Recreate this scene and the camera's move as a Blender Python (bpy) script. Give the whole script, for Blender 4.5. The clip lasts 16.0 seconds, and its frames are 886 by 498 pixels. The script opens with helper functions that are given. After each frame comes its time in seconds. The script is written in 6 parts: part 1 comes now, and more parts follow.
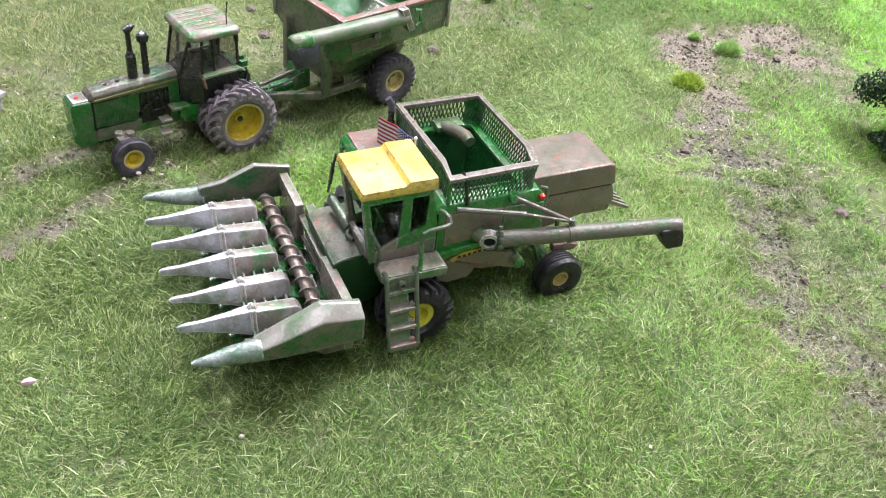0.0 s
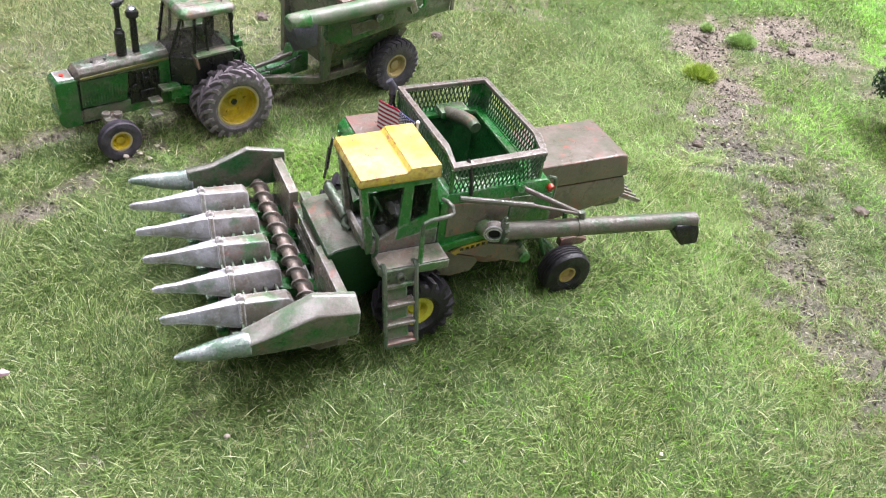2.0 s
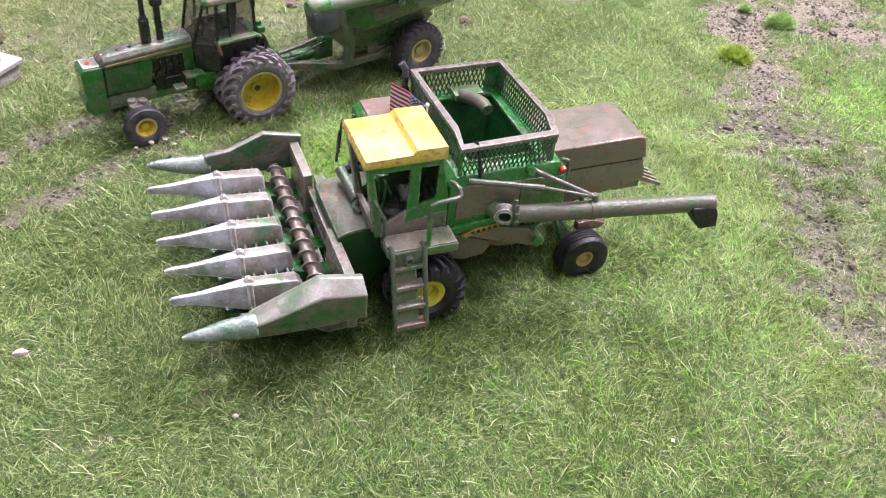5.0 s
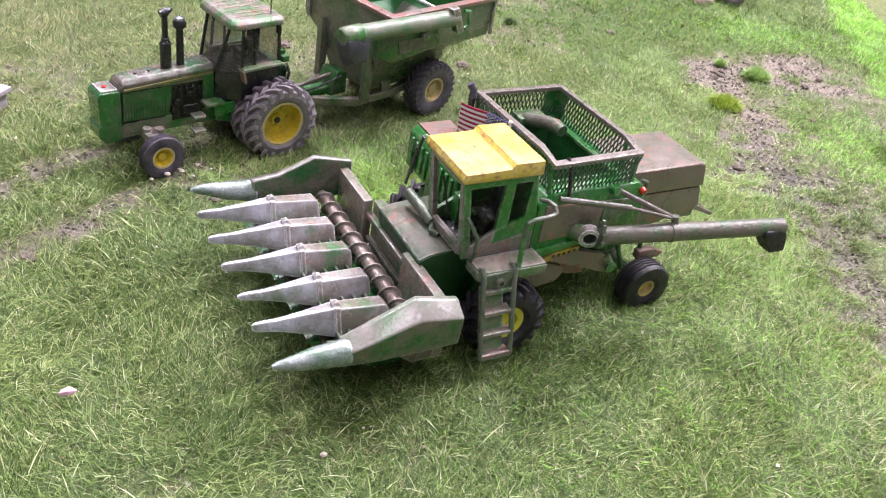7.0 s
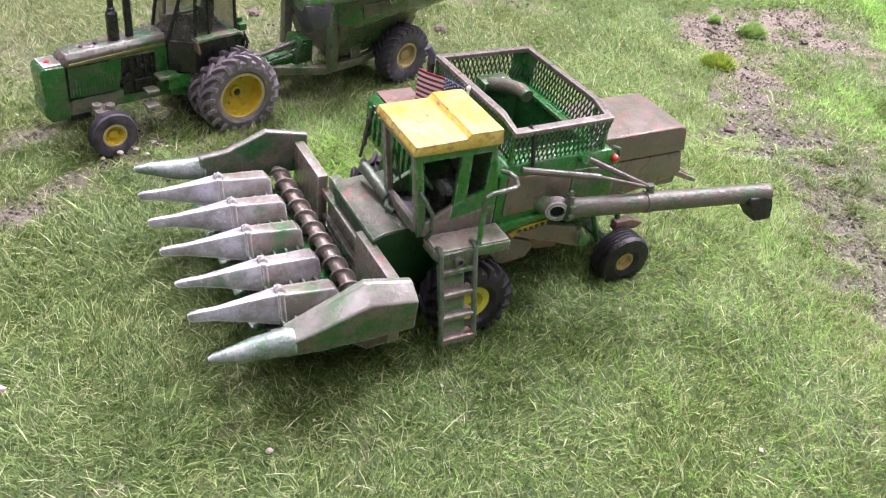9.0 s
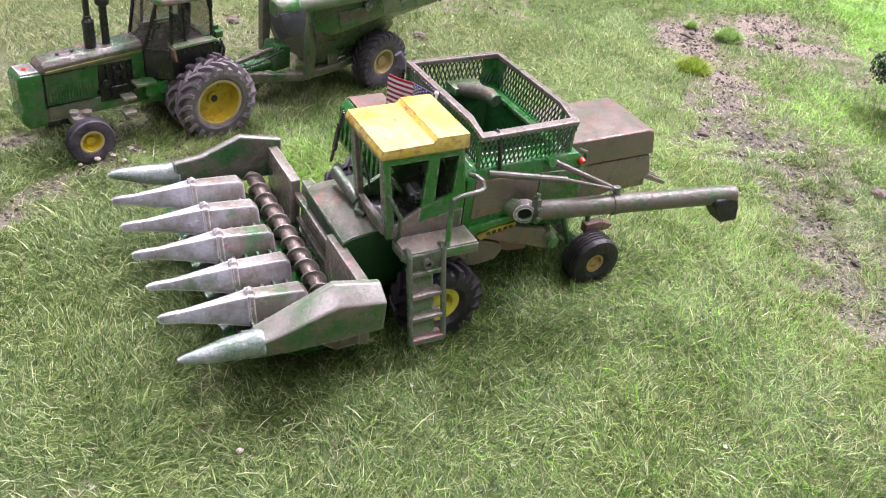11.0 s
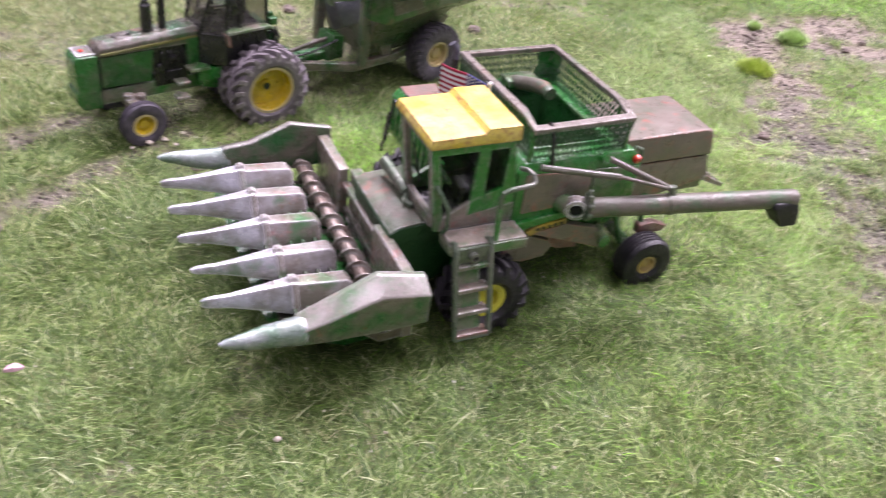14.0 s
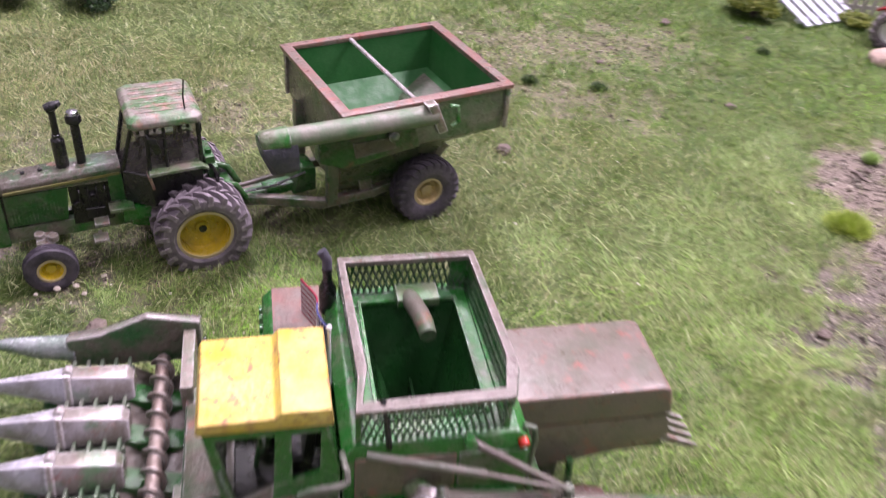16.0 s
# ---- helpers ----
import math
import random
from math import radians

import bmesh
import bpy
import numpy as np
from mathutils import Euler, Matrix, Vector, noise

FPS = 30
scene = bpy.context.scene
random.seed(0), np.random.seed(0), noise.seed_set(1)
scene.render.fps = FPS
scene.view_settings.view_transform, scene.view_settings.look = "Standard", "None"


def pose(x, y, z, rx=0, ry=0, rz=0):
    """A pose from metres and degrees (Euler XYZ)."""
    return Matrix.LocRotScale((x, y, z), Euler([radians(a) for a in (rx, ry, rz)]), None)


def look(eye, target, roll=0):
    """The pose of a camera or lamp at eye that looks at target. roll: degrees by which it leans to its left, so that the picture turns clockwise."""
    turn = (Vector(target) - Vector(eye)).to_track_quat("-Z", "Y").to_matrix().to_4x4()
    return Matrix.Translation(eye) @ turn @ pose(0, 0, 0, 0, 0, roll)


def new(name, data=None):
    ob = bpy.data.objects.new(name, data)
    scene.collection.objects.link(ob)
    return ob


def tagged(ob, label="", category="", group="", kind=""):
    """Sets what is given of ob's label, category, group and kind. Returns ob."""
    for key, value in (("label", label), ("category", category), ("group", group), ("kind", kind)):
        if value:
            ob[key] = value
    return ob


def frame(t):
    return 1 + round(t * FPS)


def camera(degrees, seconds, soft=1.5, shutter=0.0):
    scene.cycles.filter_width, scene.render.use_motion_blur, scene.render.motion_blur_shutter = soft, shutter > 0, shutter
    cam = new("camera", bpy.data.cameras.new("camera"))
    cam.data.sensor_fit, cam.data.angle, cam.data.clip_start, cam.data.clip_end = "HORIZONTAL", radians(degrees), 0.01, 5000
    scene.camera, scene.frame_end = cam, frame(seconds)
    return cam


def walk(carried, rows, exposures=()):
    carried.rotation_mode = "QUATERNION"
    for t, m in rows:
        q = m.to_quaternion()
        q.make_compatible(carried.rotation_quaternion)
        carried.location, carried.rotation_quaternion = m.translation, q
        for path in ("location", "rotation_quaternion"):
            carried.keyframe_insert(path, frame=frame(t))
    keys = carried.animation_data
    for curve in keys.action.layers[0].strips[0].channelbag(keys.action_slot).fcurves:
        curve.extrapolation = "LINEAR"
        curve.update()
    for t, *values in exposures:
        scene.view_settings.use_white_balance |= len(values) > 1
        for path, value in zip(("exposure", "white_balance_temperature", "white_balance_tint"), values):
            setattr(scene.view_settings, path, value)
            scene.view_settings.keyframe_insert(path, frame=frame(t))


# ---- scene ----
cam = camera(52.97, 16.0, soft=1.1, shutter=0.85)
PATH = [
    (0, (0.0371, 0.0176, 0.1940), (0.0464, 0.2512, 0.0061), 7.14),
    (0.5, (0.0374, 0.0207, 0.1919), (0.0474, 0.2534, 0.0029), 7.31),
    (1, (0.0377, 0.0239, 0.1894), (0.0477, 0.2562, -0.0002), 7.46),
    (1.5, (0.0396, 0.0260, 0.1864), (0.0490, 0.2587, -0.0026), 7.70),
    (2, (0.0367, 0.0283, 0.1838), (0.0468, 0.2611, -0.0052), 8.29),
    (2.5, (0.0374, 0.0287, 0.1795), (0.0474, 0.2619, -0.0089), 8.74),
    (3, (0.0394, 0.0294, 0.1784), (0.0481, 0.2628, -0.0098), 8.58),
    (5.3, (0.0497, 0.0283, 0.1849), (0.0395, 0.2571, -0.0088), 5.49),
    (5.5, (0.0442, 0.0244, 0.1863), (0.0318, 0.2529, -0.0076), 5.99),
    (5.8, (0.0301, 0.0202, 0.1812), (0.0318, 0.2533, -0.0078), 7.81),
    (6, (0.0209, 0.0236, 0.1755), (0.0364, 0.2613, -0.0069), 9.39),
    (6.5, (0.0044, 0.0253, 0.1650), (0.0334, 0.2712, -0.0044), 10.70),
    (7, (-0.0013, 0.0279, 0.1570), (0.0268, 0.2752, -0.0105), 9.99),
    (7.5, (0.0031, 0.0343, 0.1552), (0.0292, 0.2807, -0.0140), 9.21),
    (8, (0.0082, 0.0397, 0.1541), (0.0330, 0.2838, -0.0185), 8.52),
    (8.5, (0.0104, 0.0421, 0.1522), (0.0343, 0.2844, -0.0230), 8.19),
    (9, (0.0138, 0.0415, 0.1521), (0.0381, 0.2826, -0.0248), 8.18),
    (9.5, (0.0154, 0.0389, 0.1524), (0.0400, 0.2794, -0.0252), 8.20),
    (10, (0.0177, 0.0366, 0.1535), (0.0437, 0.2783, -0.0222), 8.11),
    (10.2, (0.0183, 0.0362, 0.1543), (0.0448, 0.2785, -0.0206), 8.10),
    (12.5, (0.0202, 0.0424, 0.1514), (0.0459, 0.2847, -0.0236), 8.00),
    (13, (0.0214, 0.0416, 0.1498), (0.0464, 0.2846, -0.0244), 7.97),
    (13.5, (0.0225, 0.0389, 0.1490), (0.0472, 0.2829, -0.0237), 8.82),
    (14, (0.0197, 0.0406, 0.1503), (0.0304, 0.2828, -0.0265), 8.05),
    (14.2, (0.0209, 0.0375, 0.1535), (0.0212, 0.2791, -0.0244), 6.68),
    (14.5, (0.0285, 0.0415, 0.1765), (0.0113, 0.2783, -0.0069), 5.03),
    (14.6, (0.0321, 0.0409, 0.1788), (0.0140, 0.2806, -0.0006), 4.55),
    (15, (0.0498, 0.0485, 0.1903), (0.0425, 0.2886, 0.0107), 6.73),
    (15.2, (0.0603, 0.0632, 0.1796), (0.0574, 0.3062, 0.0037), 7.00),
    (15.5, (0.0651, 0.0846, 0.1768), (0.0489, 0.3228, -0.0050), 6.97),
    (15.7, (0.0758, 0.1019, 0.1744), (0.0404, 0.3388, -0.0061), 6.09),
    (16, (0.0792, 0.1231, 0.1687), (0.0275, 0.3570, -0.0118), 5.01),
]
EXPOSURES = [(0, 0.0, 6350, 16), (3, 0.0, 6350, 22), (5.5, 0.03, 6400, 27), (9, 0.04, 6400, 30), (13, 0.08, 6350, 34), (14.5, 0.02, 6350, 39), (15, -0.1, 6400, 40), (15.5, -0.23, 6450, 41), (16, -0.34, 6450, 43)]
walk(cam, [(t, look(eye, target, roll)) for t, eye, target, roll in PATH], EXPOSURES)

# ---- world, hall lights, exposure ----
world = bpy.data.worlds.new("hall_air")
scene.world = world
world.use_nodes = True
world.node_tree.nodes["Background"].inputs[0].default_value = (0.93, 0.97, 1.0, 1)
world.node_tree.nodes["Background"].inputs[1].default_value = 0.33
scene.view_settings.exposure = 0.0


def ceiling_lamp(x, y, z, sx, sy, watts):
    d = bpy.data.lights.new("ceiling_lamp", "AREA")
    d.shape, d.size, d.size_y, d.energy, d.color = "RECTANGLE", sx, sy, watts, (0.98, 0.985, 1.0)
    ob = new("ceiling_lamp", d)
    ob.matrix_world = pose(x, y, z)
    return ob


for lx, ly, lz, lw in ((-0.45, 1.40, 2.0, 79), (0.98, 1.12, 1.75, 110), (-1.3, -0.7, 2.6, 21), (0.6, -0.9, 2.6, 25), (2.6, 0.8, 2.6, 30)):
    ceiling_lamp(lx, ly, lz, 0.55 * lz / 2.6, 1.2 * lz / 2.6, lw)

# ---- materials ----
def mat(name, build):
    m = bpy.data.materials.new(name)
    m.use_nodes = True
    nt = m.node_tree
    build(nt, nt.nodes["Principled BSDF"])
    return m


def node(nt, kind, **inputs):
    n = nt.nodes.new(kind)
    for k, v in inputs.items():
        n.inputs[k.replace("_", " ")].default_value = v
    return n


def noise_fac(nt, scale, lo, hi, detail=5.0, rough=0.6, coord="Object"):
    """A noise of the given grain per metre, spread between lo and hi into 0..1."""
    tc = nt.nodes.new("ShaderNodeTexCoord")
    n = node(nt, "ShaderNodeTexNoise", Scale=scale, Detail=detail, Roughness=rough)
    nt.links.new(tc.outputs[coord], n.inputs["Vector"])
    mr = nt.nodes.new("ShaderNodeMapRange")
    mr.inputs["From Min"].default_value, mr.inputs["From Max"].default_value = lo, hi
    nt.links.new(n.outputs["Fac"], mr.inputs["Value"])
    return mr.outputs["Result"]


def mix_col(nt, fac, a, b):
    mx = nt.nodes.new("ShaderNodeMix")
    mx.data_type = "RGBA"
    for sock, v in ((mx.inputs[0], fac), (mx.inputs[6], a), (mx.inputs[7], b)):
        if isinstance(v, tuple):
            sock.default_value = (*v, 1)
        elif isinstance(v, float):
            sock.default_value = v
        else:
            nt.links.new(v, sock)
    return mx.outputs[2]


def bump(nt, b, height, dist, strength=0.5):
    bp = nt.nodes.new("ShaderNodeBump")
    bp.inputs["Distance"].default_value, bp.inputs["Strength"].default_value = dist, strength
    nt.links.new(height, bp.inputs["Height"])
    nt.links.new(bp.outputs["Normal"], b.inputs["Normal"])
    nt.links.new(bp.outputs["Normal"], b.inputs["Coat Normal"])


GREEN, MUD, TAUPE, RUST = (0.009, 0.180, 0.023), (0.235, 0.200, 0.162), (0.195, 0.160, 0.130), (0.36, 0.12, 0.09)
SCUFF = (0.46, 0.45, 0.44)


def edge_mask(nt, radius, lo, hi):
    """Where a sharp edge runs, with a ragged outline: one on the edge, nought on the flats."""
    bv = nt.nodes.new("ShaderNodeBevel")
    bv.samples = 4
    bv.inputs["Radius"].default_value = radius
    ge = nt.nodes.new("ShaderNodeNewGeometry")
    dot = nt.nodes.new("ShaderNodeVectorMath")
    dot.operation = "DOT_PRODUCT"
    nt.links.new(bv.outputs["Normal"], dot.inputs[0])
    nt.links.new(ge.outputs["Normal"], dot.inputs[1])
    mr = nt.nodes.new("ShaderNodeMapRange")
    mr.inputs["From Min"].default_value, mr.inputs["From Max"].default_value = 0.995, 0.93
    nt.links.new(dot.outputs["Value"], mr.inputs["Value"])
    mul = nt.nodes.new("ShaderNodeMath")
    mul.operation = "MULTIPLY"
    nt.links.new(mr.outputs["Result"], mul.inputs[0])
    nt.links.new(noise_fac(nt, 330.0, lo, hi, 5.0), mul.inputs[1])
    return mul.outputs[0]


def worn_paint(base, over, cover, rust=0.0, rough=(0.2, 0.4), metal=0.0, third=None, third_at=0.6, scuff=None, scuff_at=0.42, soft=0.15, relief=1.0, coat=0.3, chips=190.0):
    """Hobby paint under a dry-brushed wash: cover says how much of the wash lies on it, rust how much red primer shows, scuff the colour of worn edges."""
    def build(nt, b):
        edge = 0.72 - 0.44 * cover
        f = noise_fac(nt, 105.0, edge - soft, edge + soft, 8.0, 0.66)
        col = mix_col(nt, f, base, over)
        # streaks of the paint showing through the wash
        col = mix_col(nt, noise_fac(nt, 420.0, 0.56, 0.74, 6.0, 0.7), col, tuple(0.5 * p + 0.5 * q for p, q in zip(base, over)))
        if third:
            col = mix_col(nt, noise_fac(nt, 75.0, third_at - 0.04, third_at + 0.14, 7.0, 0.6), col, third)
        if rust > 0:
            col = mix_col(nt, noise_fac(nt, chips, 0.70 - 0.25 * rust, 0.84 - 0.2 * rust, 8.0, 0.7), col, RUST)
        if scuff:
            col = mix_col(nt, edge_mask(nt, 0.0009, scuff_at, scuff_at + 0.2), col, scuff)
        fine = noise_fac(nt, 1500.0, 0.3, 0.7, 3.0)
        dark = nt.nodes.new("ShaderNodeMix")
        dark.data_type, dark.blend_type = "RGBA", "MULTIPLY"
        dark.inputs[0].default_value = 0.2
        nt.links.new(col, dark.inputs[6])
        nt.links.new(fine, dark.inputs[7])
        nt.links.new(dark.outputs[2], b.inputs["Base Color"])
        mr = nt.nodes.new("ShaderNodeMapRange")
        mr.inputs["To Min"].default_value, mr.inputs["To Max"].default_value = rough
        nt.links.new(noise_fac(nt, 260.0, 0.35, 0.65, 5.0), mr.inputs["Value"])
        nt.links.new(mr.outputs["Result"], b.inputs["Roughness"])
        b.inputs["Metallic"].default_value = metal
        if rough[0] < 0.27:
            b.inputs["Coat Weight"].default_value, b.inputs["Coat Roughness"].default_value = coat, 0.12
        bump(nt, b, noise_fac(nt, 420.0, 0.2, 0.8, 7.0, 0.62), 0.0007 * relief, 0.45)
    return build


def plain(col, rough, metal=0.0):
    def build(nt, b):
        nt.links.new(mix_col(nt, noise_fac(nt, 900.0, 0.3, 0.7), tuple(c * 0.85 for c in col), col), b.inputs["Base Color"])
        b.inputs["Roughness"].default_value, b.inputs["Metallic"].default_value = rough, metal
    return build


M_GREEN = mat("green_paint", worn_paint(GREEN, MUD, 0.14, 0.0, (0.16, 0.36), coat=0.6, scuff=(0.30, 0.36, 0.28), scuff_at=0.46))
M_GREENISH = mat("washed_green_paint", worn_paint(GREEN, MUD, 0.46, 0.2, (0.18, 0.40), scuff=SCUFF))
M_MUD = mat("mud_washed_paint", worn_paint((0.012, 0.13, 0.03), MUD, 0.72, 0.55, (0.14, 0.36), third=(0.012, 0.13, 0.03), third_at=0.60, scuff=SCUFF, scuff_at=0.36, soft=0.10))
M_TAUPE = mat("taupe_washed_paint", worn_paint((0.09, 0.12, 0.07), TAUPE, 0.78, 0.62, (0.24, 0.44), scuff=(0.40, 0.20, 0.16), scuff_at=0.40, relief=0.4))
M_REDMUD = mat("mud_washed_red_paint", worn_paint((0.26, 0.11, 0.09), TAUPE, 0.66, 0.6, (0.24, 0.45), scuff=(0.36, 0.16, 0.13)))
M_ROD = mat("dull_rod_paint", worn_paint((0.05, 0.085, 0.045), (0.155, 0.125, 0.105), 0.75, 0.3, (0.25, 0.45)))
M_BOOT = mat("black_rubber_boot", worn_paint((0.007, 0.007, 0.008), (0.026, 0.025, 0.028), 0.35, 0.0, (0.45, 0.65)))
M_BASKETRIM = mat("brown_washed_rim_paint", worn_paint((0.03, 0.12, 0.04), (0.175, 0.148, 0.122), 0.78, 0.45, (0.2, 0.42), scuff=(0.38, 0.34, 0.31), scuff_at=0.36, soft=0.08))
M_DIVTIP = mat("green_silver_metal", worn_paint((0.40, 0.42, 0.43), (0.10, 0.20, 0.12), 0.46, 0.0, (0.14, 0.34), 0.3, (0.010, 0.18, 0.03), 0.55, scuff=(0.7, 0.71, 0.78), scuff_at=0.3))
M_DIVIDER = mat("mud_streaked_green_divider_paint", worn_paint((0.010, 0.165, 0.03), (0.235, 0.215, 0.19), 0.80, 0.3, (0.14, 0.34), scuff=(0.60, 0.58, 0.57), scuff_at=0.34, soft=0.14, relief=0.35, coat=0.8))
# green and mud of the divider sides, darkened for the shade on them
M_DIVSHADE = mat("shaded_green_divider_side_paint", worn_paint((0.010, 0.125, 0.026), (0.165, 0.145, 0.115), 0.52, 0.3, (0.18, 0.4), scuff=(0.5, 0.48, 0.46), scuff_at=0.36, soft=0.1))
M_TUBE = mat("mud_washed_tube_paint", worn_paint((0.03, 0.12, 0.04), (0.140, 0.126, 0.100), 0.66, 0.5, (0.28, 0.46), third=(0.20, 0.19, 0.165), third_at=0.64, soft=0.08, relief=0.9))
M_DECK = mat("dark_brown_deck", worn_paint((0.06, 0.062, 0.045), (0.13, 0.098, 0.078), 0.5, 0.2, (0.25, 0.5), scuff=(0.35, 0.36, 0.34)))
M_SNOUT = mat("worn_snout_metal", worn_paint((0.33, 0.315, 0.29), (0.205, 0.172, 0.138), 0.62, 0.5, (0.12, 0.36), 0.1, (0.025, 0.19, 0.05), 0.56, scuff=(0.76, 0.73, 0.74), scuff_at=0.28, soft=0.09, relief=0.45, coat=0.6))
M_FLANK = mat("silver_brushed_flank", worn_paint((0.42, 0.405, 0.42), (0.21, 0.182, 0.152), 0.58, 0.4, (0.12, 0.32), 0.15, (0.015, 0.19, 0.045), 0.57, scuff=(0.85, 0.83, 0.87), scuff_at=0.28, soft=0.09, relief=0.45, coat=0.6))
M_TIP = mat("bright_snout_metal", worn_paint((0.43, 0.435, 0.475), (0.20, 0.195, 0.165), 0.48, 0.2, (0.12, 0.32), 0.2, (0.02, 0.20, 0.06), 0.60, scuff=(0.85, 0.84, 0.90), scuff_at=0.26, soft=0.10, relief=0.45, coat=0.6))
M_AUGER = mat("rusty_auger_metal", worn_paint((0.30, 0.265, 0.23), (0.22, 0.155, 0.125), 0.5, 0.25, (0.22, 0.42), 0.4, scuff=(0.5, 0.48, 0.45), scuff_at=0.34))
M_STEEL = mat("grey_green_steel", worn_paint((0.165, 0.17, 0.14), (0.04, 0.11, 0.045), 0.45, 0.08, (0.2, 0.42), 0.25))
M_YELLOW = mat("yellow_roof_paint", worn_paint((0.75, 0.54, 0.03), (0.76, 0.63, 0.20), 0.58, 0.80, (0.28, 0.48), scuff=(0.26, 0.12, 0.04), scuff_at=0.30, relief=0.6, chips=430.0))
M_RIMLIP = mat("pale_rim_edge", worn_paint((0.62, 0.50, 0.24), (0.40, 0.33, 0.20), 0.4, 0.0, (0.4, 0.6)))
M_LEMON = mat("lemon_rim_paint", worn_paint((0.78, 0.74, 0.07), (0.62, 0.54, 0.08), 0.3, 0.0, (0.25, 0.5)))
M_RIM = mat("yellow_rim_paint", worn_paint((0.74, 0.54, 0.012), (0.46, 0.34, 0.09), 0.34, 0.0, (0.18, 0.42)))
M_RIMDUST = mat("dusty_yellow_rim_paint", worn_paint((0.56, 0.41, 0.10), (0.42, 0.34, 0.21), 0.55, 0.0, (0.35, 0.6)))
M_TYRE = mat("black_rubber", worn_paint((0.011, 0.010, 0.013), (0.040, 0.035, 0.042), 0.45, 0.0, (0.35, 0.6)))
M_TYREDUST = mat("dusty_rubber", worn_paint((0.055, 0.047, 0.058), (0.225, 0.192, 0.212), 0.56, 0.0, (0.45, 0.7), scuff=(0.33, 0.29, 0.305), scuff_at=0.40))
M_TYREDARK = mat("dusky_rubber", worn_paint((0.032, 0.028, 0.040), (0.14, 0.12, 0.145), 0.5, 0.0, (0.5, 0.75)))
M_DEEPGREEN = mat("deep_green_paint", worn_paint((0.006, 0.100, 0.014), (0.13, 0.12, 0.095), 0.16, 0.0, (0.2, 0.4), scuff=(0.14, 0.22, 0.12), scuff_at=0.44))
M_BLACK = mat("black_plastic", worn_paint((0.008, 0.008, 0.009), (0.03, 0.03, 0.03), 0.25, 0.0, (0.2, 0.4)))
M_SLATE = mat("slate_rubber", worn_paint((0.04, 0.04, 0.058), (0.095, 0.093, 0.115), 0.5, 0.0, (0.4, 0.6)))
M_CHROME = mat("chrome", plain((0.75, 0.75, 0.78), 0.2, 1.0))
M_HUB = mat("bright_hub_metal", plain((0.74, 0.74, 0.76), 0.38, 0.35))
M_RED = mat("red_lens", plain((0.50, 0.035, 0.018), 0.2, 0.0))
M_DECAL = mat("yellow_decal", worn_paint((0.48, 0.35, 0.035), (0.22, 0.18, 0.09), 0.42, 0.0, (0.35, 0.5)))
M_WHITE = mat("white_plastic", plain((0.8, 0.8, 0.8), 0.4, 0.0))
# matt black that stands for shade in recesses
M_RECESS_SHADE = mat("recess_shade_black", plain((0.006, 0.008, 0.007), 0.85))
M_MESH = mat("worn_mesh_paint", worn_paint((0.012, 0.11, 0.028), (0.15, 0.17, 0.14), 0.40, 0.0, (0.14, 0.34)))
M_BINLINING = mat("green_bin_lining", worn_paint((0.010, 0.14, 0.030), (0.035, 0.17, 0.05), 0.4, 0.0, (0.45, 0.65), relief=0.3))
M_STRIPE = mat("dull_stripe_paint", worn_paint((0.20, 0.19, 0.045), (0.12, 0.12, 0.06), 0.4, 0.0, (0.35, 0.5)))
# inside of the tank: body green darkened to carry the shade in the hopper
M_TANKSHADE = mat("shaded_green_tank_lining", worn_paint((0.006, 0.070, 0.014), (0.018, 0.075, 0.022), 0.3, 0.0, (0.2, 0.4), coat=0.25, relief=0.6))


def glass(clear, film, share, rough):
    """Thin model glazing: a clear tint under a dusty film."""
    def build(nt, b):
        tr = node(nt, "ShaderNodeBsdfTransparent", Color=(*clear, 1))
        nt.links.new(mix_col(nt, noise_fac(nt, 350.0, 0.35, 0.7), tuple(c * 0.6 for c in film), film), b.inputs["Base Color"])
        b.inputs["Roughness"].default_value = rough
        mx = nt.nodes.new("ShaderNodeMixShader")
        mx.inputs[0].default_value = share
        nt.links.new(tr.outputs[0], mx.inputs[1])
        nt.links.new(b.outputs[0], mx.inputs[2])
        nt.links.new(mx.outputs[0], nt.nodes["Material Output"].inputs["Surface"])
    return build


M_GLASS = mat("smoked_glass", glass((0.80, 0.78, 0.76), (0.21, 0.195, 0.18), 0.34, 0.16))
M_TINT = mat("dark_tinted_glass", glass((0.82, 0.84, 0.82), (0.012, 0.014, 0.013), 0.16, 0.08))


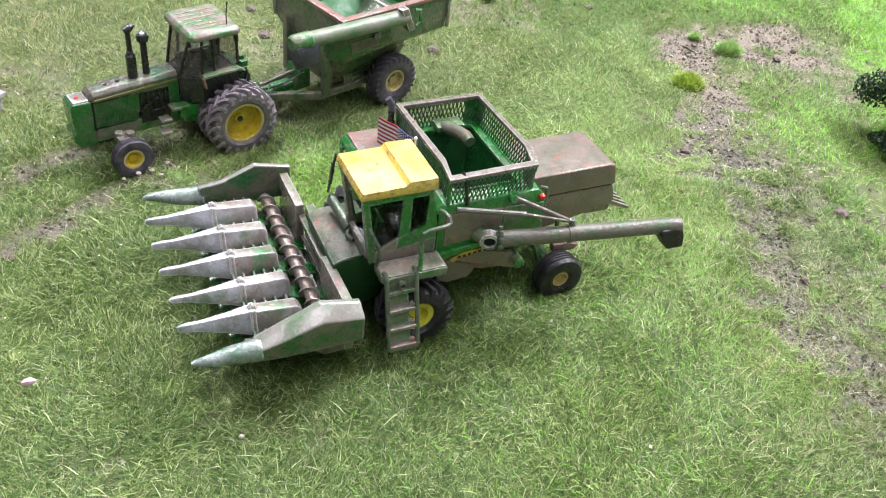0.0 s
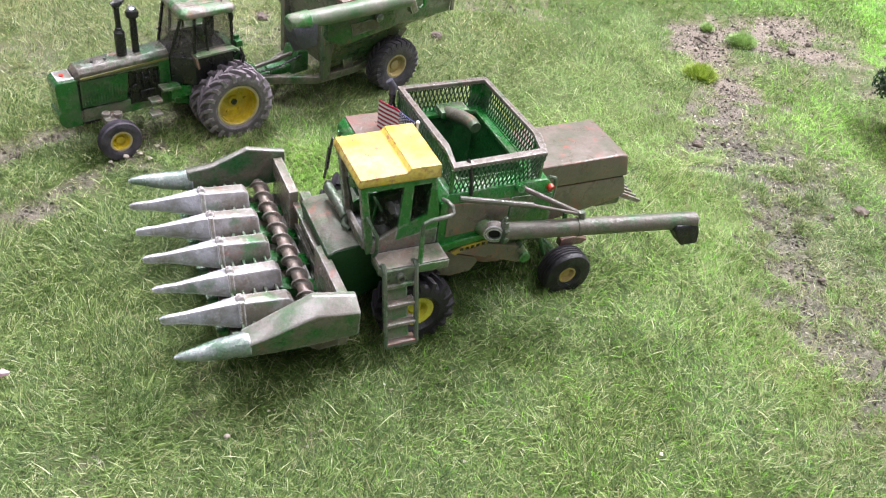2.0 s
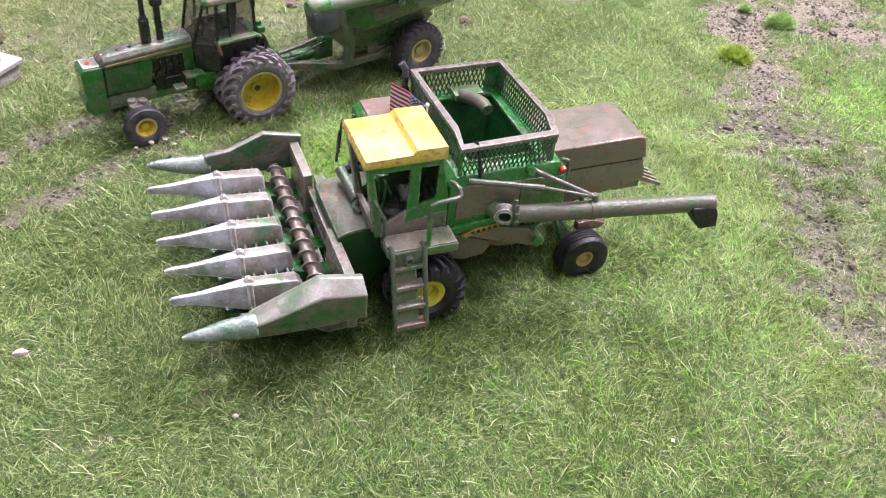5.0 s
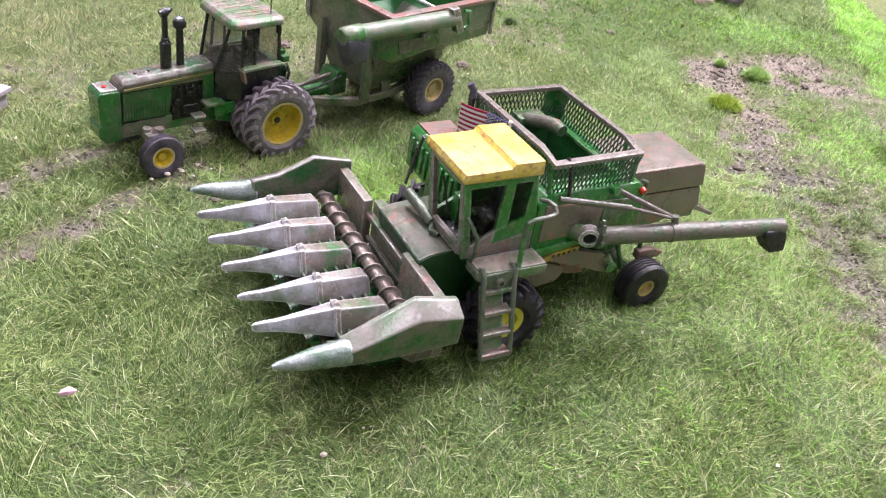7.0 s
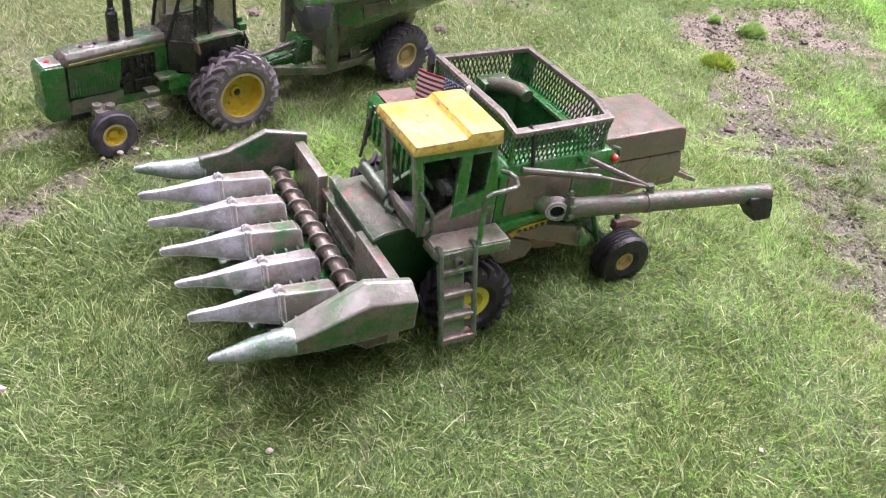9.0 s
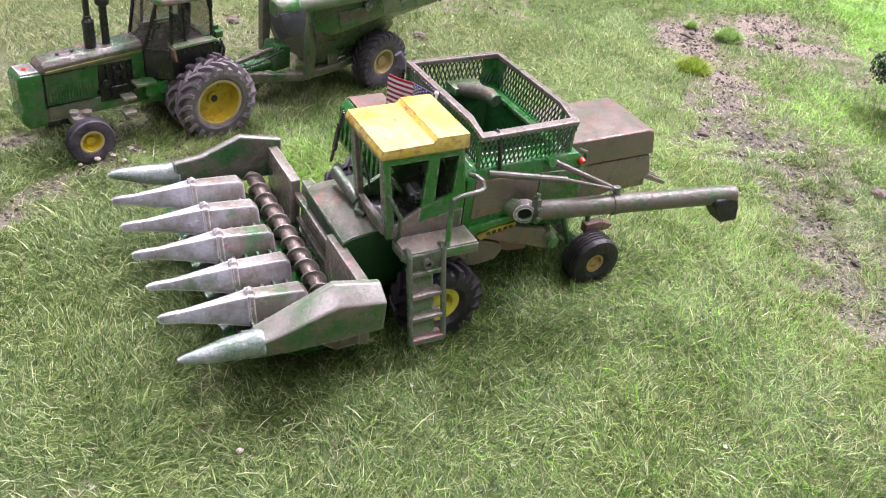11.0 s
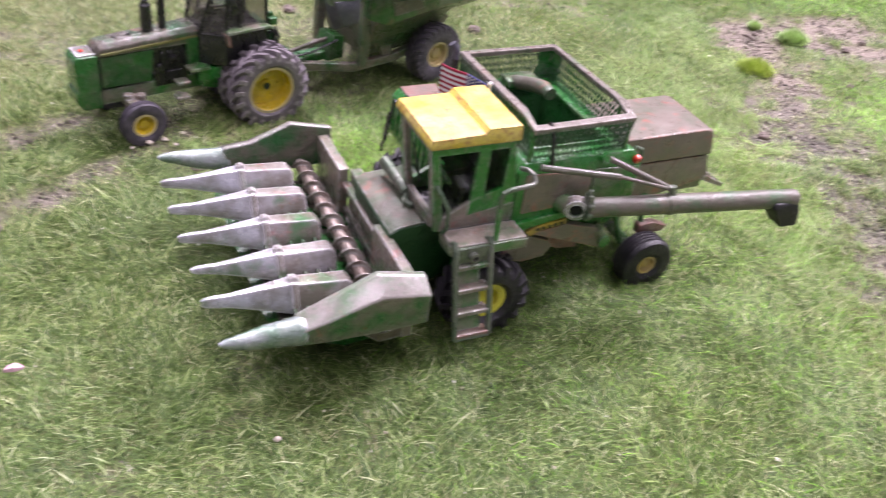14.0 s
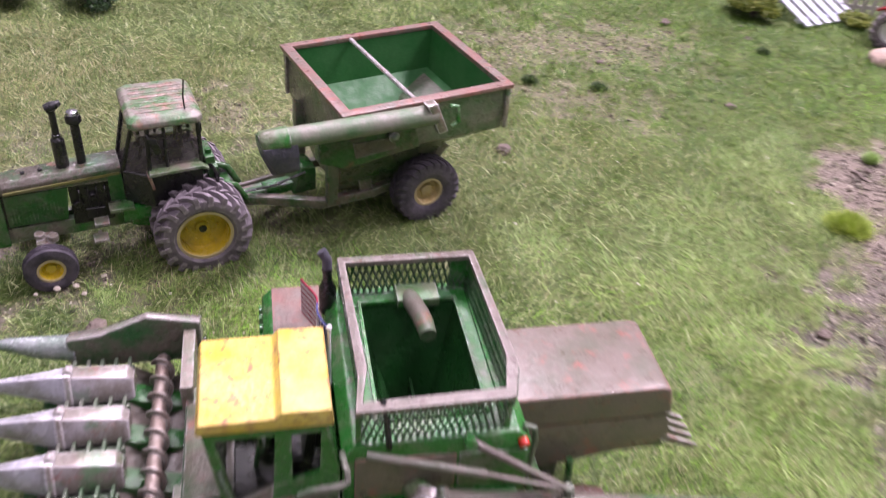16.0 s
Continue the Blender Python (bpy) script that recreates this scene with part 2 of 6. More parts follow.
# ---- shape helpers, in millimetres ----
class Geo:
    """Vertices and faces of one part, in millimetres."""

    def __init__(self):
        self.v, self.f = [], []

    def add(self, vs, fs):
        k = len(self.v)
        self.v += [tuple(p) for p in vs]
        self.f += [tuple(i + k for i in f) for f in fs]
        return self

    def box(self, x0, x1, y0, y1, z0, z1):
        vs = [(x, y, z) for x in (x0, x1) for y in (y0, y1) for z in (z0, z1)]
        return self.add(vs, [(0, 1, 3, 2), (4, 6, 7, 5), (0, 4, 5, 1), (2, 3, 7, 6), (0, 2, 6, 4), (1, 5, 7, 3)])

    def prism(self, poly, axis, a, b):
        """A polygon of the plane across the axis, drawn out from a to b."""
        put = {"x": lambda p, h: (h, p[0], p[1]), "y": lambda p, h: (p[0], h, p[1]), "z": lambda p, h: (p[0], p[1], h)}[axis]
        n = len(poly)
        vs = [put(p, a) for p in poly] + [put(p, b) for p in poly]
        return self.add(vs, [tuple(range(n)), tuple(range(2 * n - 1, n - 1, -1))] + [(i, (i + 1) % n, n + (i + 1) % n, n + i) for i in range(n)])

    def loft(self, rings, caps=True):
        n = len(rings[0])
        vs = [p for r in rings for p in r]
        fs = [(k * n + i, k * n + (i + 1) % n, (k + 1) * n + (i + 1) % n, (k + 1) * n + i) for k in range(len(rings) - 1) for i in range(n)]
        if caps:
            fs += [tuple(range(n)), tuple(range(len(vs) - 1, len(vs) - n - 1, -1))]
        return self.add(vs, fs)

    def tube(self, path, r, n=10, caps=True):
        """A round bar along a path; r is one radius or one for each point."""
        pts = [Vector(p) for p in path]
        rs = r if isinstance(r, (list, tuple)) else [r] * len(pts)
        rings, side = [], None
        for i, p in enumerate(pts):
            way = (pts[min(i + 1, len(pts) - 1)] - pts[max(i - 1, 0)]).normalized()
            side = (Vector((0, 0, 1)) if abs(way.z) < 0.9 else Vector((1, 0, 0))) if side is None else side
            side = (side - way * side.dot(way)).normalized()
            other = way.cross(side)
            rings.append([p + (side * math.cos(a) + other * math.sin(a)) * rs[i] for a in (math.tau * j / n for j in range(n))])
        return self.loft(rings, caps)

    def lathe(self, profile, cx, cy, cz, n=32, axis="y", caps=True):
        """A profile of (radius, height) turned about an axis through the centre."""
        rings = []
        for r, h in profile:
            ring = []
            for j in range(n):
                a = math.tau * j / n
                c, s = r * math.cos(a), r * math.sin(a)
                ring.append((cx + c, cy + h, cz + s) if axis == "y" else (cx + c, cy + s, cz + h) if axis == "z" else (cx + h, cy + c, cz + s))
            rings.append(ring)
        return self.loft(rings, caps)


def mesh_of(name, geo, material, bevel=0.0, segments=2, smooth=35.0, flank=None, steep=0.8):
    bm = bmesh.new()
    vs = [bm.verts.new((x * 0.001, y * 0.001, z * 0.001)) for x, y, z in geo.v]
    for f in geo.f:
        try:
            bm.faces.new([vs[i] for i in f])
        except ValueError:
            pass
    bmesh.ops.remove_doubles(bm, verts=bm.verts, dist=1e-7)
    bmesh.ops.recalc_face_normals(bm, faces=bm.faces)
    if bevel:
        sharp = [e for e in bm.edges if len(e.link_faces) == 2 and e.calc_face_angle(0) > 0.5]
        bmesh.ops.bevel(bm, geom=sharp, offset=bevel * 0.001, segments=segments, affect="EDGES", profile=0.6)
    me = bpy.data.meshes.new(name)
    bm.to_mesh(me)
    bm.free()
    me.materials.append(material)
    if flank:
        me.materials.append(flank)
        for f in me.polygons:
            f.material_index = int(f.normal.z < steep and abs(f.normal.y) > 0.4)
    me.polygons.foreach_set("use_smooth", [True] * len(me.polygons))
    me.set_sharp_from_angle(angle=radians(smooth))
    return me


def part(name, geo, material, parent, label="", bevel=0.0, segments=2, smooth=35.0, flank=None, steep=0.8):
    """One mesh object under a thing or under one of its parts."""
    ob = new(name, mesh_of(name, geo, material, bevel, segments, smooth, flank, steep))
    ob.parent = parent
    if label:
        ob["label"] = label
    return ob


def thing(name, m, label, category, group=""):
    ob = new(name)
    ob.matrix_world = m
    ob.empty_display_size = 0.01
    return tagged(ob, label, category, group)


def around(me, name, parent, x, y, z, angle):
    """One piece of a wheel, on shared mesh data, turned about the axle through (x, y, z)."""
    ob = new(name, me)
    ob.parent = parent
    ob.matrix_basis = Matrix.Translation((x * 0.001, y * 0.001, z * 0.001)) @ Matrix.Rotation(-angle, 4, "Y")
    return ob


def wheel(parent, x, y0, y1, z, r, rim_r, lugs, tyre_mat, rim_mat, out, lug_h=1.1, dish=2.0, tyre_label="", n=40, band=0.0):
    """A tyre between y0 and y1 with bar lugs or plain ribs, and its rim as a part of it; out is the side (+1, -1) of the dish."""
    w, c = abs(y1 - y0), (y0 + y1) / 2
    g = Geo()
    h = w / 2
    base = r - (lug_h if lugs else 0.0)
    prof = [(rim_r, -h * 0.72), (rim_r + (base - rim_r) * 0.25, -h * 0.97), (rim_r + (base - rim_r) * 0.62, -h), (base - 0.16 * h, -h * 0.9), (base, -h * 0.62)]
    if not lugs:
        for s in (-0.45, -0.15, 0.15, 0.45):
            prof += [(base, h * (s - 0.10)), (base - 0.28, h * (s - 0.06)), (base - 0.28, h * (s + 0.06)), (base, h * (s + 0.10))]
    prof += [(base, h * 0.62), (base - 0.16 * h, h * 0.9), (rim_r + (base - rim_r) * 0.62, h), (rim_r + (base - rim_r) * 0.25, h * 0.97), (rim_r, h * 0.72)]
    g.lathe(prof + [prof[0]], x, c, z, n, caps=False)
    tyre = part("tyre", g, tyre_mat, parent, tyre_label, smooth=30)
    # bar lugs: one mesh for each half of the tread, set round the tyre
    for side in (-1, 1) if lugs else ():
        lug = Geo()
        rings = []
        for s, da in ((0.02, 0.0), (0.5, 0.13), (0.93, 0.21), (1.03, 0.225)):
            wide = 0.5 * math.tau / lugs * 0.47
            low, top = base - (2.2 if s > 1 else 0.9 if s > 0.9 else 0.25), r - (1.7 * lug_h if s > 1 else 0.4 if s > 0.9 else 0.0)
            rings.append([(rr * math.cos(da * 1.3 + q), side * s * h, rr * math.sin(da * 1.3 + q)) for rr, q in ((low, -wide), (top, -wide * 0.7), (top, wide * 0.7), (low, wide))])
        me = mesh_of("lug", lug.loft(rings), tyre_mat, smooth=30)
        for k in range(lugs):
            around(me, "lug", tyre, x, c, z, math.tau * (k + (0.5 if side > 0 else 0.0)) / lugs)
    d = Geo()
    hub_r, hub_h = (0.28, 0.78) if dish > 4 else (0.45, 0.55)
    face = h * 0.72
    d.lathe([(rim_r + 0.05, -out * face), (rim_r + 0.25, out * face), (rim_r - 0.55, out * face + 0.01), (rim_r - 0.6 - band, out * (face - 0.25 * band)), (rim_r - 1.0 - band, out * (face - dish * 0.9)), (min(rim_r * hub_r, rim_r - 1.4 - band), out * (face - dish)), (min(rim_r * hub_r, rim_r - 1.4 - band) - 0.25, out * (face - dish * hub_h)), (rim_r * hub_r * 0.5, out * (face - dish * (hub_h - 0.05))), (0.05, out * (face - dish * (hub_h - 0.05)))], x, c, z, 32)
    part("rim", d, rim_mat, tyre, smooth=40)
    lip = [(rim_r + 0.35, out * (face - 0.3)), (rim_r + 0.35, out * (face + 0.22)), (rim_r - 0.1 - 0.05 * rim_r, out * (face + 0.28)), (rim_r - 0.25 - 0.05 * rim_r, out * (face - 0.3))]
    if dish > 1.5 and not band:
        part("rim_lip", Geo().lathe(lip + [lip[0]], x, c, z, 32, caps=False), M_RIMLIP, tyre, smooth=50)
    bolt = Geo().tube([(rim_r * 0.58, out * (face - dish * 1.02), 0), (rim_r * 0.58, out * (face - dish * 0.78), 0)], rim_r * 0.07, 6)
    me = mesh_of("wheel_bolt", bolt, rim_mat)
    for k in range(6):
        around(me, "wheel_bolt", tyre, x, c, z, math.tau * k / 6)
    # axle stub painted black for the shadow at the bottom of a deep dish
    if dish > 4:
        part("axle_end_shade", Geo().tube([(x, c + out * (face - dish * 0.8), z), (x, c + out * (face - dish * 0.66), z)], rim_r * 0.15, 10), M_BLACK, tyre)
    return tyre


# ---- the diorama ground ----
LATTICE = np.random.default_rng(77).random((97, 97))


def cloud(x, y, size, seed=0):
    """Smooth value noise between 0 and 1 with lumps of the given size in millimetres (numpy)."""
    u, v = np.asarray(x) / size + 13.7 * seed + 500.0, np.asarray(y) / size + 7.3 * seed + 500.0
    i, j = np.floor(u).astype(int), np.floor(v).astype(int)
    a, b = u - i, v - j
    a, b = a * a * (3 - 2 * a), b * b * (3 - 2 * b)
    at = lambda p, q: LATTICE[p % 97, q % 97]
    return (at(i, j) * (1 - a) + at(i + 1, j) * a) * (1 - b) + (at(i, j + 1) * (1 - a) + at(i + 1, j + 1) * a) * b


def strip(x, y, ax, ay, bx, by, r):
    """How deep a place lies inside a rounded strip from a to b."""
    dx, dy = bx - ax, by - ay
    t = np.clip(((x - ax) * dx + (y - ay) * dy) / (dx * dx + dy * dy), 0, 1)
    return r - np.hypot(x - ax - t * dx, y - ay - t * dy)


def soil_at(x, y):
    """How bare the earth is at a place in millimetres (numpy), 0 to 1: a gravel patch with a worn track, wheel ruts, thin spots."""
    wob = 17.0 * (cloud(x, y, 26, 1) - 0.5) + 12.0 * (cloud(x, y, 9, 2) - 0.5) + 8.0 * (cloud(x, y, 3.6, 3) - 0.5)
    fine = cloud(x, y, 5.5, 4) - 0.5 + 0.8 * (cloud(x, y, 2.4, 5) - 0.5)

    def spread(strips, full, edge, grain):
        d = np.maximum.reduce([strip(x, y, *q) for q in strips]) + wob
        return np.clip(d / edge + 0.45 + grain * fine, 0, 1) * full

    patch = spread([(163, 450, 200, 460, 16), (200, 460, 234, 463, 13), (166, 445, 170, 408, 17), (190, 442, 226, 440, 13), (170, 408, 166, 364, 13), (190, 425, 176, 388, 10)], 0.97, 13, 1.1)
    worn = spread([(155, 360, 176, 352, 12), (160, 355, 166, 325, 14), (168, 330, 172, 300, 12), (160, 330, 166, 290, 10), (166, 290, 170, 250, 10), (172, 250, 178, 222, 13), (178, 225, 194, 160, 13)], np.where(y > 318, 0.93, 0.84), 18, 1.8)
    sparse = spread([(182, 352, 188, 322, 13), (172, 330, 178, 285, 13), (216, 424, 246, 402, 8), (226, 444, 244, 430, 11), (182, 270, 192, 236, 13), (212, 304, 216, 298, 4)], 0.62, 20, 2.2)
    wob = 0.35 * wob
    rut = spread([(-57, 293, -66, 282, 4), (-66, 282, -77, 266, 5.5), (-77, 266, -89, 246, 6), (-89, 246, -124, 190, 6), (-92, 296, -106, 277, 5), (-106, 277, -128, 240, 6), (-128, 240, -160, 200, 6), (-12, 176, -22, 168, 1)], 0.92, 8, 0.8)
    churn = spread([(-150, 335, -135, 345, 9), (-76, 390, -28, 398, 11), (-30, 396, -22, 376, 8), (-66, 304, -44, 288, 5), (-64, 306, -28, 340, 10), (16, 500, 78, 528, 26), (40, 458, 76, 463, 10)], 0.58, 22, 2.0)
    thin = spread([(-24, 150, -15, 158, 3), (-18, 192, -12, 188, 2.5), (-16, 176, -10, 174, 2), (14, 173, 20, 174, 2), (-40, 152, -33, 157, 2.5), (-50, 205, -44, 208, 2)], 0.5, 8, 1.6)
    return np.maximum.reduce([patch, worn, sparse, rut, churn, thin])


def damp_at(x, y):
    """How dark and grey the bare earth is: pale and pinkish on the gravel patch, darker along the track."""
    return np.clip(np.clip((395 - y) / 45.0, 0, 1) * (0.55 + 0.7 * cloud(x, y, 14, 6)) + 0.3 * (cloud(x, y, 30, 7) - 0.4), 0, np.where(x < 40, 0.55, 1.0))


def lime_at(x, y):
    """How much of the fresh lime grass stands at a place."""
    edge = 244 + 0.2 * (y - 414) + 12 * (cloud(x, y, 24, 8) - 0.5)
    a = np.clip((x - edge) / 9.0 + 0.4, 0, 1) * (y > 350)
    b = np.clip(1.15 - np.hypot((x - 212) / 38, (y - 372) / 44), 0, 1) * 0.62
    c = np.clip(1.15 - np.hypot((x - 215) / 60, (y - 510) / 26), 0, 1) * 0.55
    d = np.clip(1.1 - np.hypot((x - 232) / 40, (y - 300) / 60), 0, 1) * 0.5
    e = np.clip(1.25 - np.hypot((x + 4) / 26, (y - 292) / 40), 0, 1) * 0.30
    f = np.clip(1.2 - np.hypot((x - 115) / 110, (y - 245) / 120), 0, 1) * 0.12
    return np.maximum.reduce([a, b, c, d, e, f]) * (0.7 + 0.6 * cloud(x, y, 18, 9))


def pale_at(x, y):
    """How much pale yellow-green grass stands at a place: a broad band beside the gravel, and a last strip that
    lightens the tractor's shadow.
    """
    d = np.maximum.reduce([strip(x, y, 66, 352, 120, 348, 18), strip(x, y, 112, 384, 132, 330, 30), strip(x, y, 130, 340, 140, 262, 22), strip(x, y, 140, 262, 158, 205, 15), strip(x, y, -8, 300, 6, 285, 20), strip(x, y, 126, 450, 142, 400, 13), strip(x, y, 190, 250, 215, 200, 14), strip(x, y, -42, 300, -16, 352, 15)])
    return np.clip((d + 22 * (cloud(x, y, 24, 10) - 0.5)) / 26.0 + 0.35, 0, 0.9)


def dry_at(x, y):
    """How much dry straw is mixed in; e lightens the turf where the tractor's shadow falls."""
    a = np.clip(1.2 - np.hypot((x + 165) / 95, (y - 375) / 85), 0, 1) * 0.75
    b = np.clip(1.1 - np.hypot((x - 130) / 55, (y - 300) / 60), 0, 1) * 0.22
    c = np.clip(1.2 - np.hypot((x - 180) / 45, (y - 240) / 100), 0, 1) * 0.5
    d = np.clip(1.2 - np.hypot((x + 20) / 110, (y - 420) / 50), 0, 1) * 0.45
    e = np.clip(1.2 - np.hypot((x + 28) / 32, (y - 325) / 45), 0, 1) * 0.4
    return np.clip((0.06 + np.maximum.reduce([a, b, c, d, e])) * (0.5 + cloud(x, y, 16, 11)), 0, 1)


def dark_at(x, y):
    """How much dark turf stands at a place."""
    return np.clip(1.6 - 1.2 * np.hypot((x - 115) / 130, (y - 520) / 120), 0, 0.9)


def hill(x, y):
    return 0.5 * np.sin(x * 0.031) * np.cos(y * 0.027) + 0.25 * np.sin(x * 0.11 + y * 0.07)


def soil_build(nt, b):
    def value(name):
        at = nt.nodes.new("ShaderNodeAttribute")
        at.attribute_name = name
        return at.outputs["Fac"]

    tc = nt.nodes.new("ShaderNodeTexCoord")
    vo = node(nt, "ShaderNodeTexVoronoi", Scale=950.0)
    nt.links.new(tc.outputs["Object"], vo.inputs["Vector"])
    bw = nt.nodes.new("ShaderNodeSeparateColor")
    nt.links.new(vo.outputs["Color"], bw.inputs["Color"])
    grit = mix_col(nt, bw.outputs["Red"], (0.075, 0.060, 0.047), (0.33, 0.275, 0.22))
    grit = mix_col(nt, noise_fac(nt, 60.0, 0.35, 0.65), grit, (0.20, 0.163, 0.130))
    dark = mix_col(nt, bw.outputs["Green"], (0.035, 0.031, 0.026), (0.18, 0.16, 0.135))
    grit = mix_col(nt, value("damp"), grit, dark)
    turf = mix_col(nt, noise_fac(nt, 220.0, 0.3, 0.7), (0.075, 0.100, 0.027), (0.155, 0.18, 0.065))
    nt.links.new(mix_col(nt, value("bare"), turf, grit), b.inputs["Base Color"])
    b.inputs["Roughness"].default_value = 0.9
    bump(nt, b, noise_fac(nt, 900.0, 0.2, 0.8, 6.0), 0.0008, 0.8)


M_GROUND = mat("diorama_earth", soil_build)


def build_ground():
    # one sheet: fine squares in the middle, coarse towards its far edge
    def steps(lo, hi, fine, reach):
        mid = list(np.arange(lo, hi + fine / 2, fine))
        far, g = [], fine
        v = 0.0
        while v < reach:
            g *= 1.5
            v += g
            far.append(v)
        return np.array([lo - f for f in reversed(far)] + mid + [hi + f for f in far])

    xs, ys = steps(-240.0, 320.0, 2.5, 260.0), steps(120.0, 680.0, 2.5, 260.0)
    X, Y = np.meshgrid(xs, ys)
    Z = hill(X, Y)
    bare = soil_at(X, Y)
    Z = Z - 0.8 * bare + 0.9 * bare * (cloud(X, Y, 4.5, 12) - 0.5)
    n, m = len(xs), len(ys)
    vs = np.stack([X.ravel(), Y.ravel(), Z.ravel()], 1) * 0.001
    i = np.arange(n * m).reshape(m, n)
    fs = np.stack([i[:-1, :-1].ravel(), i[:-1, 1:].ravel(), i[1:, 1:].ravel(), i[1:, :-1].ravel()], 1)
    me = bpy.data.meshes.new("ground")
    me.from_pydata(vs.tolist(), [], fs.tolist())
    for name, field in (("bare", bare), ("damp", damp_at(X, Y))):
        me.attributes.new(name, "FLOAT", "POINT").data.foreach_set("value", field.ravel().astype(np.float32))
    me.materials.append(M_GROUND)
    me.polygons.foreach_set("use_smooth", [True] * len(me.polygons))
    return tagged(new("ground", me), "diorama ground of turf and pale gravelly earth", "ground", kind="structure")


build_ground()


def blade_mesh(name, root, azim, tilt, length, width, material):
    """Bent grass blades of two pieces each, from arrays in millimetres and radians."""
    n = len(azim)
    ca, sa = np.cos(azim), np.sin(azim)
    t1, t2 = tilt * 0.88, np.minimum(tilt * 1.12, 1.6)
    mid = root + np.stack([ca * np.sin(t1), sa * np.sin(t1), np.cos(t1)], 1) * (length * 0.5)[:, None]
    tip = mid + np.stack([ca * np.sin(t2), sa * np.sin(t2), np.cos(t2)], 1) * (length * 0.5)[:, None]
    tip[:, 2] = np.maximum(tip[:, 2], 0.15)
    side = np.stack([-sa, ca, np.zeros(n)], 1) * (width * 0.5)[:, None]
    vs = np.stack([root - side, root + side, mid + side * 0.85, mid - side * 0.85, tip], 1).reshape(-1, 3) * 0.001
    k = np.arange(n)[:, None] * 5
    loops = np.concatenate([k + np.array([[0, 1, 2, 3]]), k + np.array([[3, 2, 4]])], 1).ravel()
    starts = (np.arange(n)[:, None] * 7 + np.array([[0, 4]])).ravel()
    me = bpy.data.meshes.new(name)
    me.vertices.add(n * 5)
    me.vertices.foreach_set("co", vs.ravel().astype(np.float32))
    me.loops.add(n * 7)
    me.loops.foreach_set("vertex_index", loops.astype(np.int32))
    me.polygons.add(n * 2)
    me.polygons.foreach_set("loop_start", starts.astype(np.int32))
    me.update(calc_edges=True)
    me.materials.append(material)
    return me


def grass_build(stops, rough=0.55):
    def build(nt, b):
        ge = nt.nodes.new("ShaderNodeNewGeometry")
        rp = nt.nodes.new("ShaderNodeValToRGB")
        el = rp.color_ramp.elements
        while len(el) < len(stops):
            el.new(0.5)
        for e, (p, c) in zip(el, stops):
            e.position, e.color = p, (*c, 1)
        nt.links.new(ge.outputs["Random Per Island"], rp.inputs["Fac"])
        patch = nt.nodes.new("ShaderNodeMix")
        patch.data_type, patch.blend_type = "RGBA", "MULTIPLY"
        patch.inputs[0].default_value = 0.55
        nt.links.new(rp.outputs["Color"], patch.inputs[6])
        nt.links.new(mix_col(nt, noise_fac(nt, 38.0, 0.35, 0.65, 4.0), (0.55, 0.62, 0.5), (1.0, 1.0, 1.0)), patch.inputs[7])
        broad = nt.nodes.new("ShaderNodeMix")
        broad.data_type, broad.blend_type = "RGBA", "MULTIPLY"
        broad.inputs[0].default_value = 0.6
        nt.links.new(patch.outputs[2], broad.inputs[6])
        nt.links.new(mix_col(nt, noise_fac(nt, 13.0, 0.38, 0.62, 3.0), (0.72, 0.80, 0.72), (1.18, 1.14, 1.06)), broad.inputs[7])
        patch = broad
        nt.links.new(patch.outputs[2], b.inputs["Base Color"])
        b.inputs["Roughness"].default_value = rough
        tl = nt.nodes.new("ShaderNodeBsdfTranslucent")
        nt.links.new(patch.outputs[2], tl.inputs["Color"])
        mx = nt.nodes.new("ShaderNodeMixShader")
        mx.inputs[0].default_value = 0.25
        nt.links.new(b.outputs[0], mx.inputs[1])
        nt.links.new(tl.outputs[0], mx.inputs[2])
        nt.links.new(mx.outputs[0], nt.nodes["Material Output"].inputs["Surface"])
    return build


M_GRASS = mat("field_grass", grass_build([(0.0, (0.030, 0.064, 0.010)), (0.35, (0.082, 0.158, 0.027)), (0.7, (0.182, 0.298, 0.064)), (0.9, (0.40, 0.51, 0.18)), (1.0, (0.78, 0.81, 0.50))]))
M_LIME = mat("lime_grass", grass_build([(0.0, (0.12, 0.32, 0.020)), (0.5, (0.23, 0.58, 0.040)), (0.85, (0.34, 0.74, 0.06)), (1.0, (0.50, 0.78, 0.17))]))
M_DARKGRASS = mat("dark_grass", grass_build([(0.0, (0.034, 0.092, 0.006)), (0.5, (0.085, 0.205, 0.012)), (0.9, (0.165, 0.32, 0.028)), (1.0, (0.32, 0.41, 0.09))]))
M_DRY = mat("dry_grass", grass_build([(0.0, (0.22, 0.21, 0.09)), (0.5, (0.38, 0.36, 0.17)), (0.85, (0.54, 0.50, 0.28)), (1.0, (0.72, 0.67, 0.48))]))
M_PALEGRASS = mat("pale_yellow_green_grass", grass_build([(0.0, (0.12, 0.225, 0.040)), (0.5, (0.235, 0.39, 0.085)), (0.85, (0.38, 0.54, 0.165)), (1.0, (0.62, 0.70, 0.36))]))


